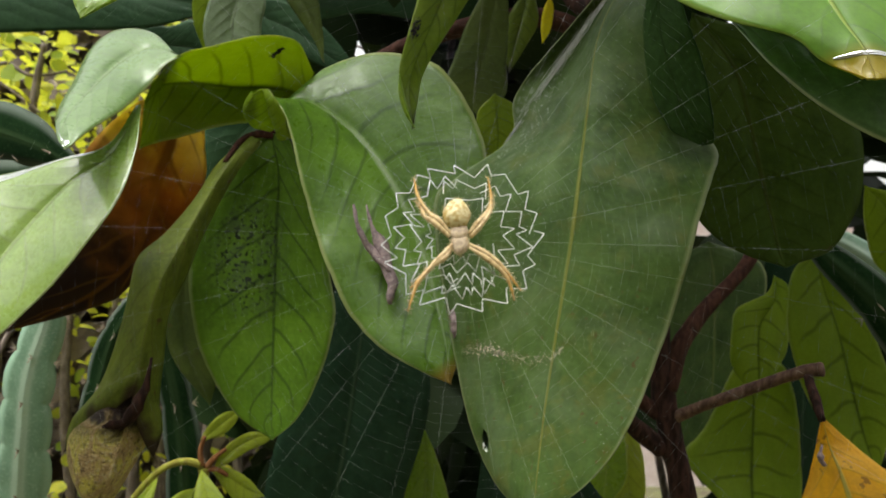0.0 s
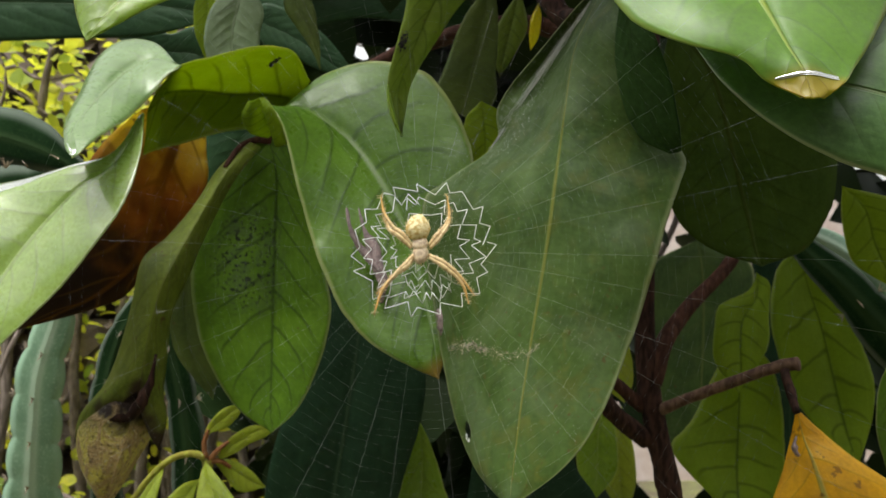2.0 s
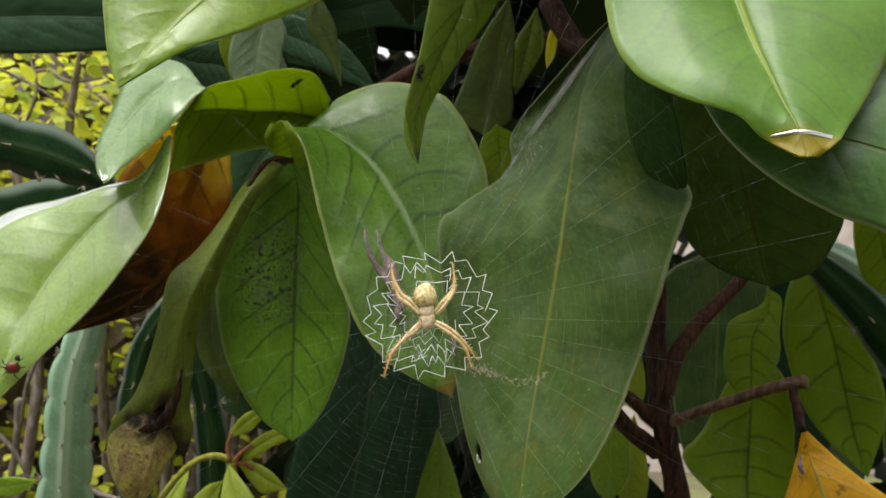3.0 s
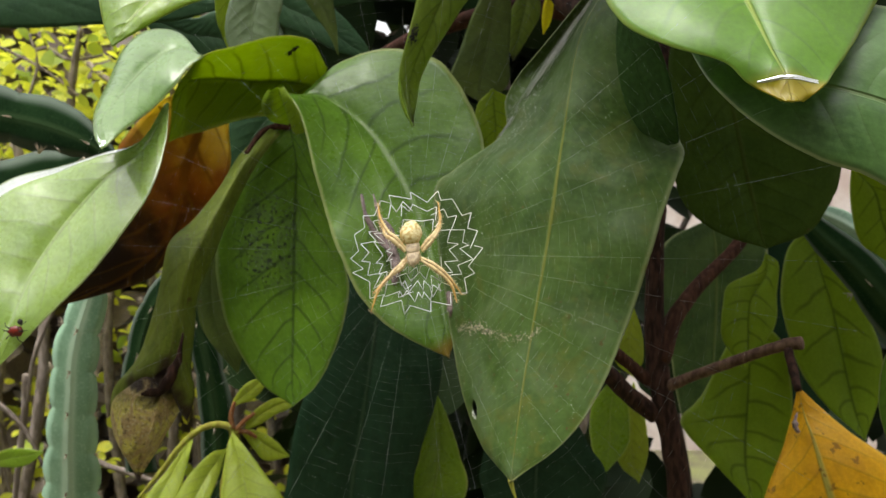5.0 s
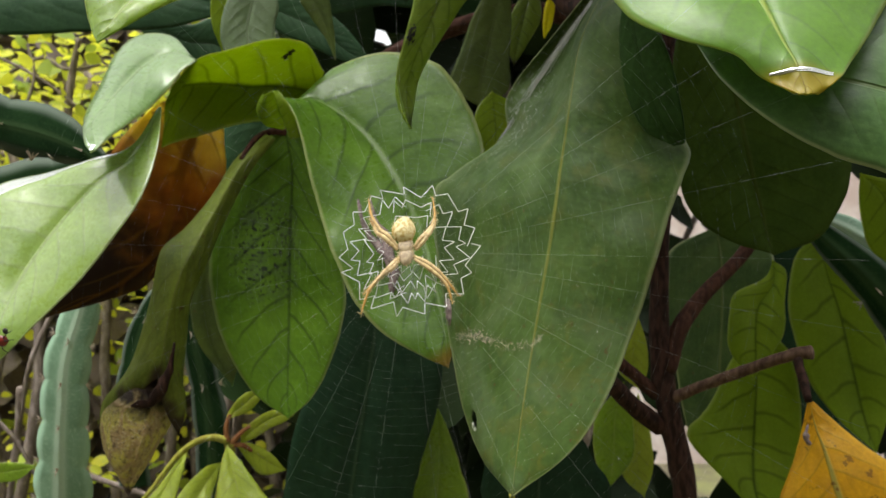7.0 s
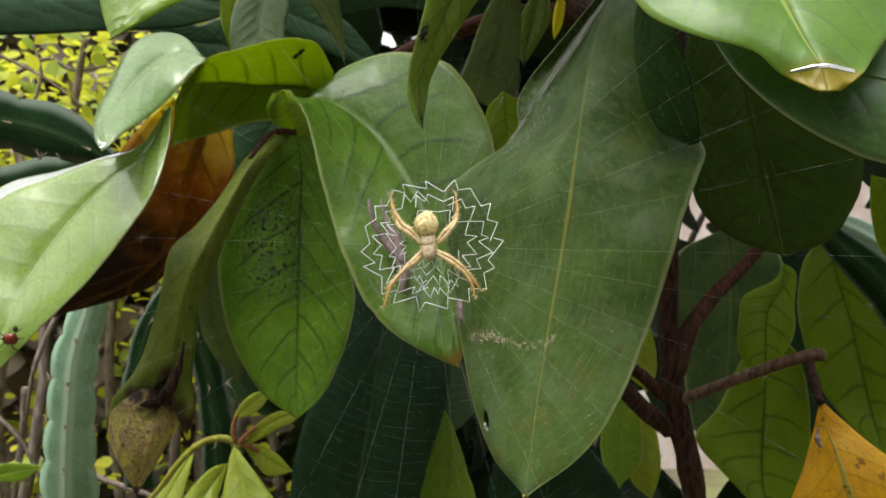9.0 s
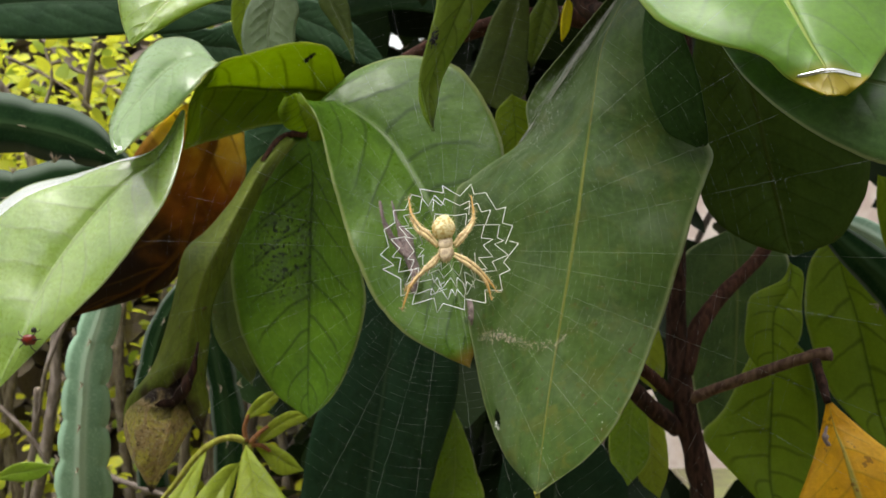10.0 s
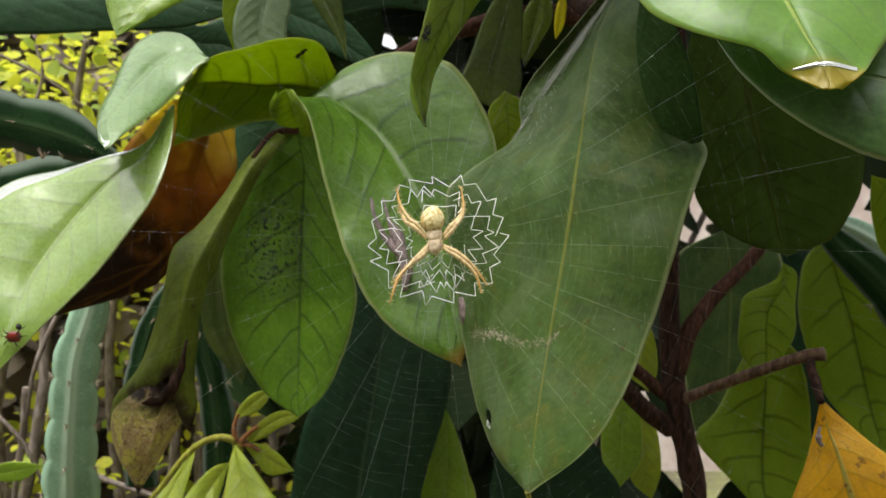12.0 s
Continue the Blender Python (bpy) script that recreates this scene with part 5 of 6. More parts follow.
def cactus_stem(points, widths, label="", skin=cactus_skin, ridge=0.3, turn=0.0, wave=22.0, shown=8):
    """A fleshy stem of two wide scalloped wings and a low middle rib; widths: half widths along it."""
    count, sides = 220, 32
    p = smooth_line(points, count)
    wide = np.interp(np.linspace(0, 1, count), np.linspace(0, 1, len(widths)), widths)
    t = np.gradient(p, axis=0)
    step = np.linalg.norm(t, axis=1)
    gone = np.concatenate([[0.0], np.cumsum(step)[:-1]])
    t /= step[:, None]
    verts, faces, uv, sides_at = [], [], [], []
    for i in range(count):
        a = np.cross(t[i], (math.sin(turn), math.cos(turn), 0.0))
        a /= np.linalg.norm(a)
        b = np.cross(t[i], a)
        sides_at.append((a, b))
        notch = abs(math.sin(math.pi * gone[i] / wave)) ** 0.6
        for k in range(sides):
            w = 2 * math.pi * k / sides
            cw, sw = abs(math.cos(w)), abs(math.sin(w))
            r = 1.0 / (cw ** 1.15 + (sw / ridge) ** 1.15) ** (1 / 1.15)
            crest = cw ** 22
            r *= 1 - 0.17 * (1 - notch) * crest + 0.05 * noise.noise((gone[i] * 0.05, 1.5 * math.cos(w), wide[0]))
            r *= 1 + 0.35 * ridge * math.exp(-((w - math.pi / 2) / 0.35) ** 2) + 0.35 * ridge * math.exp(-((w - 1.5 * math.pi) / 0.35) ** 2)
            verts.append(p[i] + (a * math.cos(w) + b * math.sin(w)) * r * wide[i] + (0, 0, 1200.0))
            uv.append((cw, gone[i] / wave))
    for i in range(count - 1):
        for k in range(sides):
            k2 = (k + 1) % sides
            faces.append((i * sides + k, i * sides + k2, (i + 1) * sides + k2, (i + 1) * sides + k))
    faces += [tuple(range(sides))[::-1], tuple(range((count - 1) * sides, count * sides))]
    stem = under(cactus, "stem", mesh_of("stem", np.array(verts) * 0.001, faces, skin, uv), label)
    for j in range(1, shown):
        i = int(np.searchsorted(gone, j * wave))
        if i >= count - 1:
            break
        a, b = sides_at[i]
        for out, far in ((a, 0.85), (-a, 0.85), (b if b[1] < 0 else -b, ridge * 1.2)):
            base = p[i] + out * wide[i] * far
            for q in range(3):
                tip = base + (out + t[i] * 0.8 * (q - 1)) * 3.2
                under(stem, "spine", tube_mesh("spine", [base, (base + tip) / 2, tip], [0.4, 0.28, 0.06], spine_mat, count=3, sides=5))
    return stem


def thorns(stem, spot, count, length, seed):
    """A cluster of long spines on one areole of a stem."""
    q = random.Random(seed)
    base = np.array(spot)
    for _ in range(count):
        tip = base + np.array((q.gauss(0, 0.8), -0.5, q.uniform(0.1, 1.0))) * length
        under(stem, "spine", tube_mesh("spine", [base, (base + tip) / 2, tip], [0.45, 0.3, 0.06], spine_mat, count=3, sides=5))


cactus_stem([(-170.5, 350.0, -7.1), (-178.7, 352.0, -31.1), (-188.2, 354.0, -58.3), (-192.1, 357.0, -81.9), (-196.4, 362.0, -109.5), (-201.5, 370.0, -142.0), (-211.0, 380.0, -192.4)] + [(-205.0, 385.0, -420.0), (-200.0, 390.0, -1205.0)], [8.0, 9.0, 11.8, 12.8, 14.2, 16.8, 17.0, 17.0, 17.0], "upright grey-green stem with scalloped margins", ridge=0.26)
cactus_stem([(-263.1, 366.0, 61.5), (-238.2, 360.0, 60.1), (-217.6, 355.0, 56.9), (-197.6, 350.0, 52.1), (-182.8, 346.0, 47.1), (-171.6, 343.0, 41.7), (-161.5, 342.0, 35.3)], [15.0, 15.5, 15.0, 14.0, 12.0, 8.0, 4.0], "dark green arching stem", shaded_cactus_skin, wave=48.0, ridge=0.16)
lower_arm = cactus_stem([(-261.6, 362.0, 20.6), (-236.8, 356.0, 21.6), (-216.2, 351.0, 22.3), (-198.6, 348.0, 25.9), (-183.3, 346.0, 28.4), (-169.1, 343.0, 30.3), (-156.1, 342.0, 31.2)], [15.0, 15.0, 14.5, 14.5, 13.0, 9.0, 6.0], "dark green arching stem", shaded_cactus_skin, wave=38.0, ridge=0.16)
cactus_stem([(-160.8, 425.0, -23.3), (-179.5, 428.0, -47.0), (-189.7, 430.0, -77.9), (-193.7, 432.0, -109.3), (-192.9, 436.0, -148.7)], [7.0, 9.0, 10.0, 10.0, 10.0], "dark green stem in shade", shaded_cactus_skin, wave=30.0)
thorns(lower_arm, [(-197.8, 343.0, 38.2)][0], 7, 5.0, 3)
cactus_stem([(174.6, 380.0, 9.4), (185.0, 374.0, -3.1), (198.2, 366.0, -18.4), (213.5, 358.0, -38.6), (238.6, 350.0, -63.4)], [4.0, 7.0, 10.0, 13.0, 15.0], "dark green arching stem", shaded_cactus_skin, wave=50.0, ridge=0.4, turn=0.5)
cactus_stem([(187.7, 398.0, 9.5), (202.3, 394.0, 2.5), (220.1, 388.0, -10.9), (247.4, 380.0, -31.1)], [4.0, 7.0, 9.0, 11.0], "grey-green arching stem", cactus_skin, wave=40.0, ridge=0.5)
cactus_stem([(-148.4, 395.0, -21.4), (-140.1, 398.0, -59.4), (-134.2, 400.0, -97.9), (-133.1, 402.0, -140.3), (-132.5, 405.0, -177.2)], [6.0, 8.0, 10.0, 10.0, 10.0], "dark green stem in shade", shaded_cactus_skin, wave=30.0)


# ---- hedge and undergrowth ----
def foliage(name, count, low, high, size, material, stems, seed, label, category, avoid=None, plump=0.27):
    rnd = random.Random(seed)
    verts, faces = [], []
    for _ in range(count):
        c = Vector([rnd.uniform(a, b) for a, b in zip(low, high)])
        rounded = sum(abs(2 * (v - a) / (e - a) - 1) ** 4 for v, a, e in zip(c, low, high))
        if rounded > 2.2 + 0.7 * noise.noise(c * 6.0) or (avoid and avoid(c)):
            continue
        d = Vector((rnd.gauss(0, 1), rnd.gauss(0, 1), rnd.gauss(-0.3, 0.7))).normalized()
        n = Vector((rnd.gauss(0, 0.6), rnd.gauss(-0.5, 0.6), rnd.gauss(0.8, 0.5))).normalized()
        side = d.cross(n).normalized()
        up = side.cross(d)
        ln = rnd.uniform(0.6, 1.25) * size
        wd = ln * plump * rnd.uniform(0.8, 1.2)
        k = len(verts)
        rows = ((0.1, 0.5, 0.03), (0.32, 0.95, 0.08), (0.62, 0.92, 0.06), (0.86, 0.55, 0.0))
        verts.append(c)
        for s, w, h in rows:
            for m in (1, 0, -1):
                verts.append(c + d * ln * s + side * wd * w * m + up * ln * (h if m else h - 0.05))
        verts.append(c + d * ln - up * ln * 0.08)
        faces += [(k, k + 2, k + 1), (k, k + 3, k + 2), (k + 10, k + 11, k + 13), (k + 11, k + 12, k + 13)]
        for j in (1, 4, 7):
            faces += [(k + j, k + j + 1, k + j + 4, k + j + 3), (k + j + 1, k + j + 2, k + j + 5, k + j + 4)]
    top = thing(name, ((low[0] + high[0]) / 2, (low[1] + high[1]) / 2, 0.0), label, category)
    tagged(under(top, "foliage", mesh_of("foliage", verts, faces, material), ""), kind="stuff")
    for _ in range(stems):
        x, y = rnd.uniform(low[0], high[0]) * 1000, rnd.uniform(low[1], high[1]) * 1000
        pts = [(x + rnd.gauss(0, 30), y + rnd.gauss(0, 20), z) for z in (-1205, -700, -350, -100, 100, high[2] * 1000 - 1250)]
        tube(top, "stem", pts, [7.0, 5.0, 3.0], grey_bark, count=20, sides=6, rough=0.2, seed=rnd.random() * 9)
    return top


GAPS = ((-0.125, -0.085, 0.235, 0.29), (0.258, 0.312, 0.008, 0.066), (0.419, 0.499, -0.027, 0.071), (0.095, 0.179, -0.296, -0.227), (0.18, 0.295, -0.35, -0.23))


def in_gap(c):
    """Whether a leaf there would close one of the openings towards the garden wall."""
    x, z = (c.x - 0.013) / (c.y + 0.026), (c.z - 1.205) / (c.y + 0.026)
    return any(a - 0.03 < x < b + 0.03 and d - 0.03 < z < e + 0.03 for a, b, d, e in GAPS)


def bare_below(c):
    """The hedge thins out towards the ground."""
    return c.z < 1.15 and noise.noise((c.x * 14, c.y * 14, c.z * 14)) > -0.28


bank = foliage("leaf_litter_bank", 7500, (-1.1, 1.05, 0.55), (0.0, 1.32, 1.62), 0.07, litter_leaf, 8, 6, "bank of dry grey-brown twigs and leaves", "dry brush", avoid=in_gap)
hedge = foliage("yellow_hedge", 15500, (-0.98, 0.6, 0.72), (-0.11, 1.0, 1.42), 0.0155, hedge_leaf, 26, 5, "yellow-green small-leaved garden hedge with grey stems", "hedge", avoid=bare_below, plump=0.36)
for line, thick in (([(-337.7, 560.0, -115.3), (-344.5, 565.0, -156.2), (-355.5, 570.0, -212.1), (-370.3, 580.0, -318.4)], 3.0), ([(-365.0, 545.0, -120.5), (-336.8, 550.0, -153.0), (-324.7, 556.0, -184.6)], 1.8), ([(-305.4, 560.0, -48.9), (-316.2, 556.0, -70.3), (-326.7, 552.0, -100.1), (-335.0, 556.0, -136.1)], 2.2),
                    ([(-240.3, 470.0, -153.4), (-212.4, 474.0, -164.7), (-187.6, 480.0, -175.0), (-149.2, 490.0, -191.6)], 2.0), ([(-389.0, 640.0, 141.4), (-361.0, 640.0, 153.2), (-338.7, 640.0, 143.0), (-305.9, 645.0, 148.4)], 2.0), ([(-341.4, 640.0, 77.1), (-336.6, 640.0, 126.0), (-328.0, 640.0, 169.6)], 4.0),
                    ([(-368.2, 620.0, 99.2), (-356.5, 620.0, 132.3), (-361.6, 620.0, 160.7)], 1.6), ([(-402.4, 630.0, 156.5), (-359.4, 632.0, 134.6), (-321.5, 634.0, 105.4)], 1.5)):
    tube(hedge, "twig", line, [thick, thick * 0.85, thick * 0.6], grey_bark, count=24, sides=6, rough=0.25, seed=thick)

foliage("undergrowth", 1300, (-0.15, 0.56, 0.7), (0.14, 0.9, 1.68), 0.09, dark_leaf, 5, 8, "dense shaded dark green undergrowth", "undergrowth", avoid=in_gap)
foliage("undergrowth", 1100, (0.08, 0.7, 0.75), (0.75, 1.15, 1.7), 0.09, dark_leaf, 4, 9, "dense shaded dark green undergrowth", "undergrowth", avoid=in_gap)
# Unseen leaves added overhead only to keep top light off the hanging ones.
foliage("shading_crown", 170, (-0.04, 0.21, 1.42), (0.22, 0.60, 1.62), 0.11, dark_leaf, 0, 10, "unseen dense foliage added above to shade the hanging leaves", "shrub crown")


# ---- the spider's web ----
HUB = np.array((2.5, 103.0, 1.2))
EX, EZ = np.array((1.0, 0.10, 0.0)), np.array((0.0, 0.31, 1.0))


def on_web(x, z, off=0.0):
    """The point of the web's plane x to the right of the hub and z above it, off in front of it."""
    return HUB + EX * x + EZ * z - np.array((0.0, off, 0.0))


web = thing("spider_web", tuple(V(HUB)), "round orb web of fine silk with zigzag bands round its hub", "spider web")


def threads(name, lines, radius, material, label="", holder=None):
    verts, faces = [], []
    for line in lines:
        p = np.array(line)
        t = np.gradient(p, axis=0)
        t /= np.maximum(np.linalg.norm(t, axis=1, keepdims=True), 1e-9)
        for i in range(len(p)):
            a = np.cross(t[i], (0.0, 1.0, 0.0))
            a /= max(np.linalg.norm(a), 1e-9)
            b = np.cross(t[i], a)
            for k in range(4):
                w = math.pi * k / 2
                verts.append(p[i] + (a * math.cos(w) + b * math.sin(w)) * radius + (0, 0, 1200.0))
        o = len(verts) - 4 * len(p)
        for i in range(len(p) - 1):
            for k in range(4):
                k2 = (k + 1) % 4
                faces.append((o + 4 * i + k, o + 4 * i + k2, o + 4 * i + 4 + k2, o + 4 * i + 4 + k))
    return under(holder or web, name, mesh_of(name, np.array(verts) * 0.001, faces, material), label)


rnd = random.Random(21)
SPOKES = 34
angles = [2 * math.pi * (k + rnd.uniform(-0.22, 0.22)) / SPOKES for k in range(SPOKES)]
reach = [62 + 12 * math.cos(a) + rnd.uniform(-4, 4) for a in angles]
for a, r in zip(angles, reach):
    threads("radial_thread", [[on_web(q * math.cos(a), q * math.sin(a)) for q in np.linspace(2.0, r, 8)]], 0.006, thread_silk)
turns, r = [], 11.5
line = []
k = 0
while r < 58:
    a = angles[k % SPOKES] + 2 * math.pi * (k // SPOKES)
    loose = 1.0 if r < 24 else 1 + 0.012 * math.sin(k * 1.7)
    line.append(on_web(r * loose * math.cos(a), r * loose * math.sin(a)))
    r += (0.75 + 1.9 * max(0.0, (r - 14) / 44) + 0.25 * math.sin(a * 0.37)) / SPOKES
    k += 1
threads("spiral_thread", [line], 0.0023, thread_silk, "fine sticky spiral thread")
inner, r = [], 2.2
for k in range(SPOKES * 8):
    a = angles[k % SPOKES]
    inner.append(on_web((2.2 + k * 0.032) * math.cos(a), (2.2 + k * 0.032) * math.sin(a)))
threads("hub_thread", [inner], 0.005, thread_silk)


def zigzag(rx, rz, teeth, depth, start, end, seed):
    q = random.Random(seed)
    pts = []
    for k in range(2 * teeth + 1):
        a = start + (end - start) * k / (2 * teeth) + q.uniform(-0.6, 0.6) * (end - start) / (2 * teeth)
        d = depth * (1 if k % 2 else -1) * q.uniform(0.35, 1.5)
        pts.append(on_web((rx + d) * math.cos(a), (rz + d) * math.sin(a) + 0.55, 0.05))
    return pts


def joined(points):
    """One line with two points close to each corner, which keeps its strands full."""
    return [[p for a, b in zip(points, points[1:]) for p in (a + (b - a) * 0.02, b + (a - b) * 0.02)]]


TAU = 2 * math.pi
BANDS = ((10.2, 9.4, 19, 1.05, 0.1, 0.1 + TAU, 1), (8.2, 7.6, 8, 1.1, -1.3, 1.2, 2), (8.0, 7.4, 10, 1.1, 1.7, 4.6, 3), (7.9, 7.2, 5, 1.0, 4.4, 5.3, 4), (6.3, 6.0, 6, 1.0, 2.5, 4.6, 5),
         (6.2, 5.8, 6, 1.0, 5.2, 7.3, 6), (6.6, 7.2, 3, 0.9, 1.0, 2.1, 8), (6.0, 5.7, 5, 0.9, 4.2, 5.6, 12), (4.6, 4.6, 5, 0.9, 3.5, 5.9, 7), (4.0, 5.6, 2, 0.7, 0.7, 2.3, 9), (4.4, 4.2, 4, 0.8, 2.4, 3.6, 13),
         (3.2, 3.4, 4, 0.7, 3.8, 5.7, 11))
for rx, rz, teeth, depth, start, end, seed in BANDS:
    threads("zigzag_band", joined(zigzag(rx, rz, teeth, depth * 0.85, start, end, seed)), 0.06, silk, "white zigzag silk band")


# ---- the spider ----
spider = thing("spider", tuple(V(on_web(0, 0, 1.0))), "small pale yellow orb-weaver spider with legs in a cross", "spider")


def on_spider(p, off):
    """A point at the height off in front of the web, from its x and z."""
    return HUB + np.array((p[0] - HUB[0], 0.1 * (p[0] - HUB[0]) + 0.31 * (p[2] - HUB[2]) - off, p[2] - HUB[2]))


up = np.array((0.03, 0.31, 1.0))
BODY = [(1.8, 103.0, 4.7), (2.1, 103.0, 2.2), (2.2, 103.0, 0.7)]
belly_at, waist_at, head_at = on_spider(BODY[0], 1.3), on_spider(BODY[1], 1.0), on_spider(BODY[2], 0.9)
abdomen = under(spider, "abdomen", ball_mesh("abdomen", belly_at, ((1.8, 0.1, 0), (0, -1.25, 0.3), up * 1.95), belly_mat, 22, 28, 0.09, -0.12, 1), "cream yellow mottled abdomen")
under(spider, "waist", ball_mesh("waist", waist_at, ((1.22, 0, 0), (0, -0.85, 0), up * 1.25), head_mat, 10, 16, 0.05, 0.1, 2))
carapace = under(spider, "head", ball_mesh("head", head_at, ((1.2, 0, 0), (0, -0.8, 0), up * 1.45), head_mat, 14, 20, 0.1, 0.1, 3), "greyish pink hairy carapace")
fringe = []
for _ in range(130):
    d = np.array((rnd.gauss(0, 1), -abs(rnd.gauss(0, 0.7)), rnd.gauss(0, 1)))
    d /= np.linalg.norm(d)
    root = belly_at + d * np.array((1.75, 1.2, 1.95))
    fringe.append([root, root + d * rnd.uniform(0.15, 0.4)])
threads("hair", fringe, 0.025, hair_mat, holder=abdomen)
fringe = []
for _ in range(120):
    d = np.array((rnd.gauss(0, 1), -abs(rnd.gauss(0, 0.7)), rnd.gauss(0, 1)))
    d /= np.linalg.norm(d)
    root = head_at + d * np.array((1.15, 0.75, 1.4))
    fringe.append([root, root + d * rnd.uniform(0.2, 0.5)])
threads("hair", fringe, 0.025, hair_mat, holder=carapace)
LEGS = [
    [(1.0, 103.0, 2.0), (-0.7, 103.0, 3.9), (-1.9, 103.0, 4.8), (-3.3, 103.0, 6.9), (-3.9, 103.0, 9.6)],
    [(0.9, 103.0, 1.6), (-1.2, 103.0, 3.5), (-2.4, 103.0, 4.3), (-2.9, 103.0, 5.4), (-3.6, 103.0, 6.3)],
    [(3.4, 103.0, 2.0), (4.7, 103.0, 3.6), (5.6, 103.0, 4.6), (6.5, 103.0, 6.5), (6.1, 103.0, 9.8)],
    [(3.6, 103.0, 1.6), (4.9, 103.0, 3.0), (6.2, 103.0, 4.9), (6.5, 103.0, 6.0), (6.6, 103.0, 7.4)],
    [(1.3, 103.0, 0.6), (-0.0, 103.0, -0.7), (-1.7, 103.0, -2.5), (-3.4, 103.0, -4.7), (-4.5, 103.0, -8.0)],
    [(1.2, 103.0, 0.2), (0.2, 103.0, -1.1), (-1.4, 103.0, -2.2), (-2.8, 103.0, -3.6), (-4.2, 103.0, -5.1)],
    [(3.4, 103.0, 0.6), (5.3, 103.0, -0.3), (7.2, 103.0, -1.7), (8.6, 103.0, -3.3), (10.2, 103.0, -5.5)],
    [(3.5, 103.0, 0.2), (5.4, 103.0, -1.0), (7.4, 103.0, -2.6), (8.6, 103.0, -4.2), (9.3, 103.0, -6.7)],
]
for points in LEGS:
    line = [on_spider(p, o) for p, o in zip(points, (0.9, 1.2, 0.9, 0.5, 0.1))]
    limb = tube(spider, "leg", line, [0.28, 0.36, 0.29, 0.25, 0.07], leg_mat, count=26, sides=8, rough=0.3)
    fringe = []
    path = smooth_line(line, 40)
    for k in range(3, 40):
        for _ in range(4):
            d = np.array((rnd.gauss(0, 1), rnd.gauss(-0.3, 0.4), rnd.gauss(0, 1)))
            fringe.append([path[k], path[k] + d / np.linalg.norm(d) * rnd.uniform(0.4, 0.75)])
    threads("hair", fringe, 0.022, hair_mat, holder=limb)


# ---- scraps and insects on the leaves ----
def scrap(name, points, radii, material, label, category, seed=0):
    me = tube_mesh(name, points, radii, material, count=14, sides=7, rough=0.9, seed=seed)
    return tagged(new(name, me), label, category)


scrap("dry_husk", [(-30.9, 268.0, 15.4), (-28.9, 266.0, 6.8), (-24.3, 266.0, -0.7), (-17.9, 262.0, -8.1)], [0.4, 0.9, 1.3, 0.8], husk, "dry purple-brown flower husk on a leaf", "plant scrap", 1)
scrap("dry_husk", [(-26.9, 272.0, 15.5), (-24.7, 270.0, 7.9), (-20.7, 268.0, -0.8), (-17.5, 262.0, -11.2), (-17.8, 260.0, -18.5)], [0.25, 0.8, 2.6, 2.2, 0.6], husk, "dry purple-brown flower husk on a leaf", "plant scrap", 2)
scrap("dry_husk", [(-99.8, 266.0, -37.1), (-101.3, 266.0, -45.8), (-104.0, 266.0, -52.8), (-109.0, 266.0, -59.0), (-116.4, 266.0, -61.2)], [0.4, 1.2, 2.2, 2.4, 0.8], bark, "shrivelled dark brown fold of a withered leaf", "plant scrap", 4)
scrap("dry_flake", [(137.6, 282.0, -71.1), (136.4, 281.0, -75.3), (137.4, 279.0, -77.9)], [0.3, 1.2, 0.5], husk, "small grey scar of dry skin on a yellow leaf", "plant scrap", 6)
scrap("dry_flake", [(2.8, 243.0, -19.1), (3.8, 242.0, -22.9), (3.6, 241.0, -27.7)], [0.7, 1.9, 0.4], husk, "small dry flake on a leaf's margin", "plant scrap", 3)


def crumbs(name, seed, spots, material, label, category, chance):
    """Many tiny crumbs lying on a leaf, as one sprinkle: (s, c, size) of each."""
    q = random.Random(chance)
    verts, faces = [], []
    for s, c, size in spots:
        p = on_leaf(seed, min(max(s, 0.0), 1.0), min(max(c, -1.0), 1.0), size * 0.3) + np.array((q.uniform(-0.4, 0.4), 0.0, q.uniform(-0.4, 0.4) + 1200.0))
        k = len(verts)
        for d in ((1, 0, 0), (-1, 0, 0), (0, 1, 0), (0, -1, 0), (0, 0, 1), (0, 0, -1)):
            verts.append((p + np.array(d) * size * q.uniform(0.5, 1.2)) * 0.001)
        faces += [(k + a, k + b, k + c2) for a, b, c2 in ((0, 2, 4), (2, 1, 4), (1, 3, 4), (3, 0, 4), (2, 0, 5), (1, 2, 5), (3, 1, 5), (0, 3, 5))]
    return tagged(new(name, mesh_of(name, verts, faces, material, smooth=False)), label, category, kind="stuff")


q = random.Random(4)
line_of_crumbs = []
for _ in range(560):
    f = q.random()
    line_of_crumbs.append((0.708 - 0.012 * math.sin(f * 7) * f + q.gauss(0, 0.004), -0.86 + 0.98 * f, q.uniform(0.06, 0.17) * (1.6 if 0.2 < f < 0.5 else 1.0)))
crumbs("crumb_trail", 1, line_of_crumbs, dust_crumb, "trail of pale dust crumbs across a leaf", "plant dust", 1)
crumbs("crumb_trail", 1, [(s + q.gauss(0, 0.003), c, d * 0.9) for s, c, d in line_of_crumbs], husk, "trail of brown dust crumbs across a leaf", "plant dust", 7)
crumbs("crumb_trail", 1, [(0.69 + q.gauss(0, 0.012), 0.02 + 0.5 * q.random(), q.uniform(0.05, 0.11)) for _ in range(70)], dust_crumb, "thin sprinkle of pale dust crumbs on a leaf", "plant dust", 9)
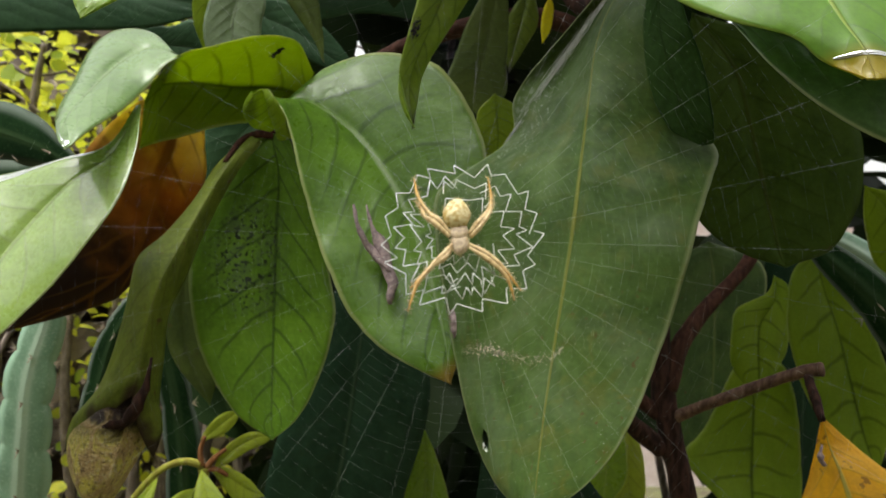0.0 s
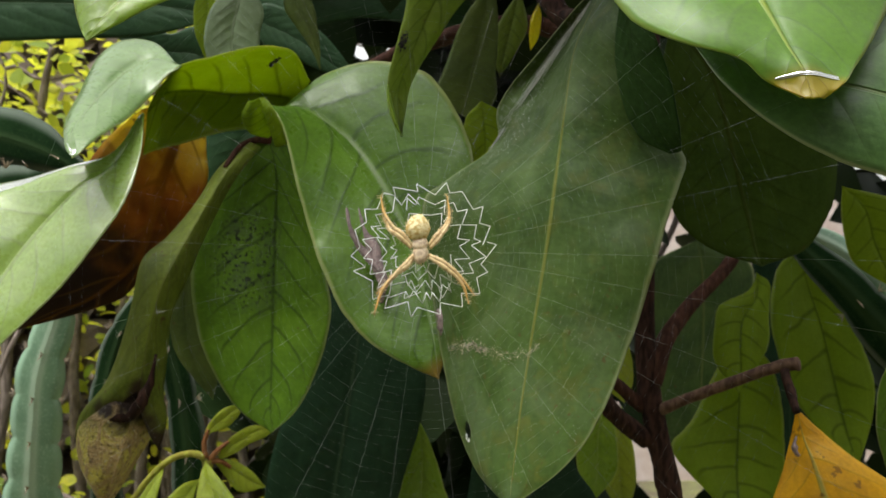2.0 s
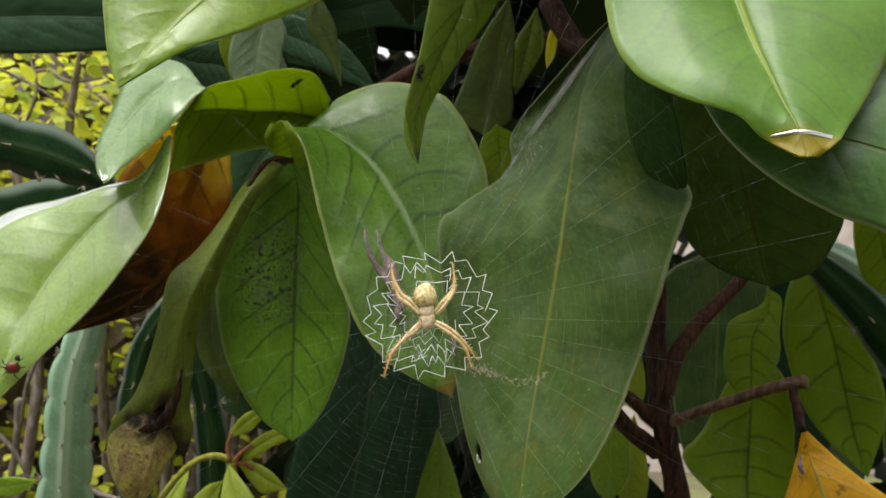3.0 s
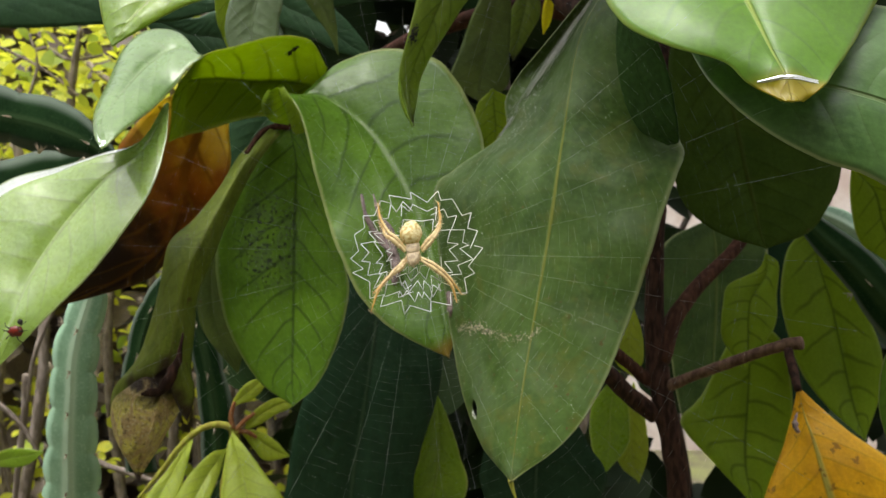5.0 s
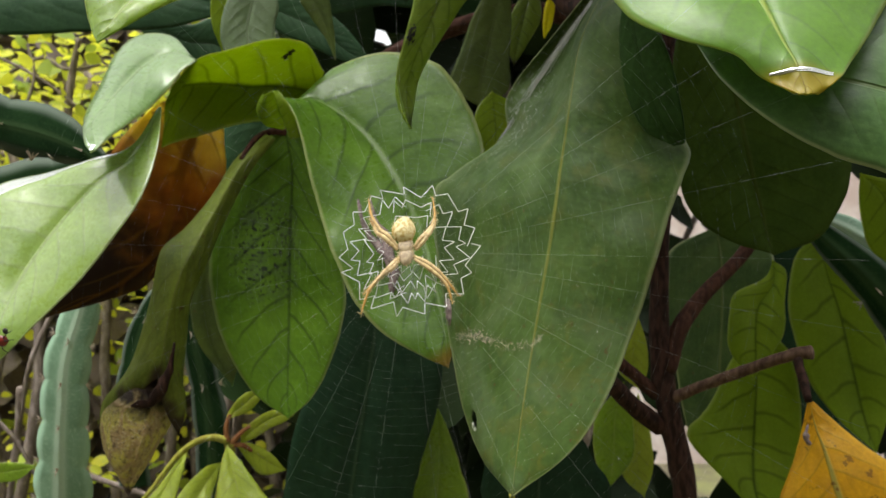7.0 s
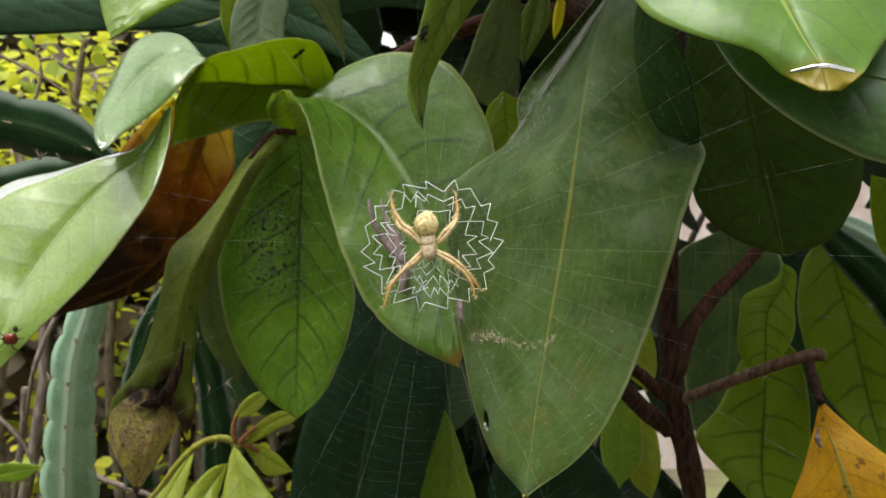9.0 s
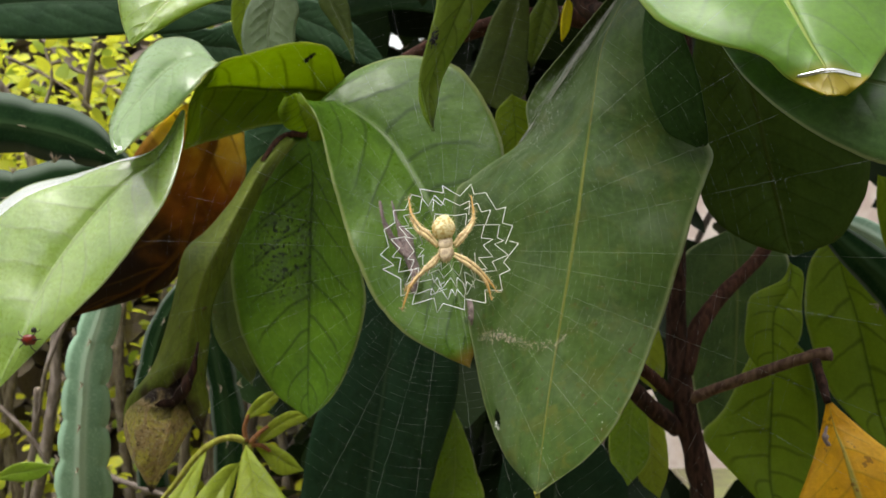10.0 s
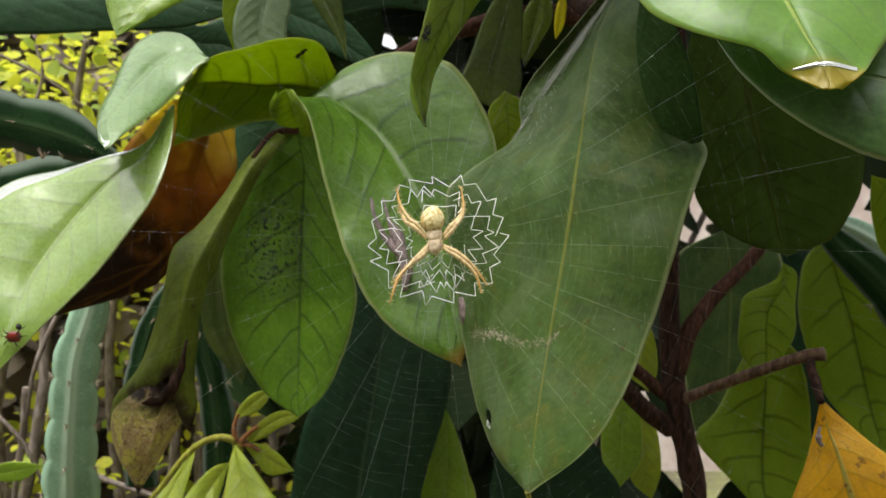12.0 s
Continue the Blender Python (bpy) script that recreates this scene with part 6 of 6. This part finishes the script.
crumbs("pale_specks", 1, [(0.846 + q.gauss(0, 0.005), -0.815 + q.gauss(0, 0.02), q.uniform(0.12, 0.3)) for _ in range(26)], silk, "white shreds at the edge of a hole in a leaf", "plant dust", 11)
crumbs("pale_specks", 1, [(q.uniform(0.2, 0.95), q.uniform(-0.85, 0.9), q.uniform(0.05, 0.14)) for _ in range(90)], silk, "scattered white specks on a leaf", "plant dust", 2)
crumbs("dark_specks", 1, [(q.uniform(0.05, 0.95), q.uniform(-0.85, 0.9), q.uniform(0.06, 0.2)) for _ in range(45)], husk, "scattered dark specks on a leaf", "plant dust", 3)
crumbs("dark_blemish", 24, [(0.38 + 0.07 * f + q.gauss(0, 0.012), -0.72 + q.gauss(0, 0.1), q.uniform(0.25, 0.6)) for f in (q.random() for _ in range(60))], soot_mat, "dark brown blemish on a hanging leaf", "leaf blemish", 10)
crumbs("dark_blemish", 9, [(0.26 + q.gauss(0, 0.007) + k * 0.004, -0.72 + k * 0.03, q.uniform(0.5, 0.8)) for k in range(-3, 4) for _ in range(6)], soot_mat, "black blemish on a sunlit leaf", "leaf blemish", 5)
cobweb_lines = []
for _ in range(55):
    near, far = q.random(), q.random()
    a = on_leaf(1, 0.01 + 0.09 * near, -0.05 - 0.25 * near - 0.3 * q.random(), 0.4)
    b = on_leaf(1, 0.24 + 0.08 * far, -0.99 + 0.28 * q.random() * (1 - far), 0.4)
    slack, side = q.uniform(-1.0, 2.5), q.gauss(0, 1.2)
    f0, f1 = (0.0, 1.0) if q.random() < 0.5 else sorted((q.random(), q.random()))
    cobweb_lines.append([a + (b - a) * f + np.array((side, slack, side * 0.6)) * math.sin(math.pi * f) + np.array((q.gauss(0, 0.12), q.gauss(0, 0.12), q.gauss(0, 0.12))) for f in np.linspace(f0, f1, 9)])
cobweb = thing("cobweb", tuple(V(cobweb_lines[0][4])), "grey dusty cobweb drawn along a leaf's shoulder", "cobweb")
tagged(threads("cobweb_strand", cobweb_lines, 0.04, grey_silk, holder=cobweb), kind="stuff")
crumbs("crumb_trail", 1, [(0.16 + 0.2 * f + q.gauss(0, 0.018), -0.36 - 0.42 * f + q.gauss(0, 0.05), q.uniform(0.06, 0.22)) for f in (q.random() for _ in range(260))], grey_silk, "grey dust caught in a cobweb on a leaf", "plant dust", 8)
def water_film(leaf_seed, s_from, s_to, c_from, c_to, label, chance, thick=0.9, swell=1.7, skin=water_sheen):
    """A film of water with an uneven outline and a rippled skin, lying on a leaf."""
    ns, nc = 90, 90
    verts, faces, wet = [], [], []
    for i in range(ns):
        for j in range(nc):
            u, v = i / (ns - 1), j / (nc - 1)
            rim = 1 - max(abs(2 * u - 1), abs(2 * v - 1)) ** 3
            lump = 0.5 + 0.5 * noise.noise((u * swell + chance, v * swell, chance)) + 0.10 * noise.noise((u * swell * 3, v * swell * 3 + chance, 2.0))
            deep = rim * lump - 0.3
            wet.append(deep > 0)
            p = on_leaf(leaf_seed, s_from + (s_to - s_from) * u, c_from + (c_to - c_from) * v, 0.12 + thick * max(0.0, deep))
            verts.append((p + np.array((0.0, 0.0, 1200.0))) * 0.001)
    for i in range(ns - 1):
        for j in range(nc - 1):
            a = i * nc + j
            if wet[a] and wet[a + 1] and wet[a + nc] and wet[a + nc + 1]:
                faces.append((a, a + 1, a + nc + 1, a + nc))
    m = ns // 2 * nc + nc // 2
    if np.cross(verts[m + 1] - verts[m], verts[m + nc] - verts[m])[1] > 0:
        faces = [q[::-1] for q in faces]
    return tagged(new("water_film", mesh_of("water_film", verts, faces, skin)), label, "water")


water_film(12, 0.785, 0.82, -0.985, 0.985, "film of rain water on the tip of a glossy leaf", 4.1, 0.22, 1.7, water_sheen)
# Added to give the leaf's upper edge its white band of sheen.
water_film(8, 0.04, 0.95, -0.998, -0.76, "film added for a white sheen along the edge of a pale leaf", 2.9, 0.8, 1.7, water_sheen)
water_film(10, 0.80, 0.97, -0.5, 0.9, "film of rain water on a leaf tip", 6.3, 0.5, 4.0, water_sheen)
bug = thing("red_insect", tuple(V([(-145.4, 234.0, -31.4)][0])), "small dark red insect on a leaf", "insect")
BUG = [(-145.8, 234.0, -31.8), (-144.1, 234.0, -28.4)]
under(bug, "body", ball_mesh("body", BUG[0], ((2.6, 0, 0.4), (0, -1.3, 0), (-0.4, 0, 1.9)), red_shell, 10, 14, 0.25, 0.15, 4))
under(bug, "head", ball_mesh("head", BUG[1], ((0.9, 0, 0), (0, -0.8, 0), (0, 0, 1.0)), soot_mat, 8, 12, 0.1, 0.0, 5))
for dx, dz in ((-2.6, 2.4), (-3.2, 0.6), (-2.4, -2.2), (2.9, 2.8), (3.2, 0.4), (1.8, -3.0)):
    root = np.array(BUG[0]) + np.array((dx * 0.4, -0.4, dz * 0.3))
    tube(bug, "leg", [root, root + np.array((dx * 0.5, -1.0, dz * 0.5)), root + np.array((dx, 0.4, dz))], [0.22, 0.18, 0.1], soot_mat, count=8, sides=5)



def motions():
    """Nothing but the camera moves."""


motions()
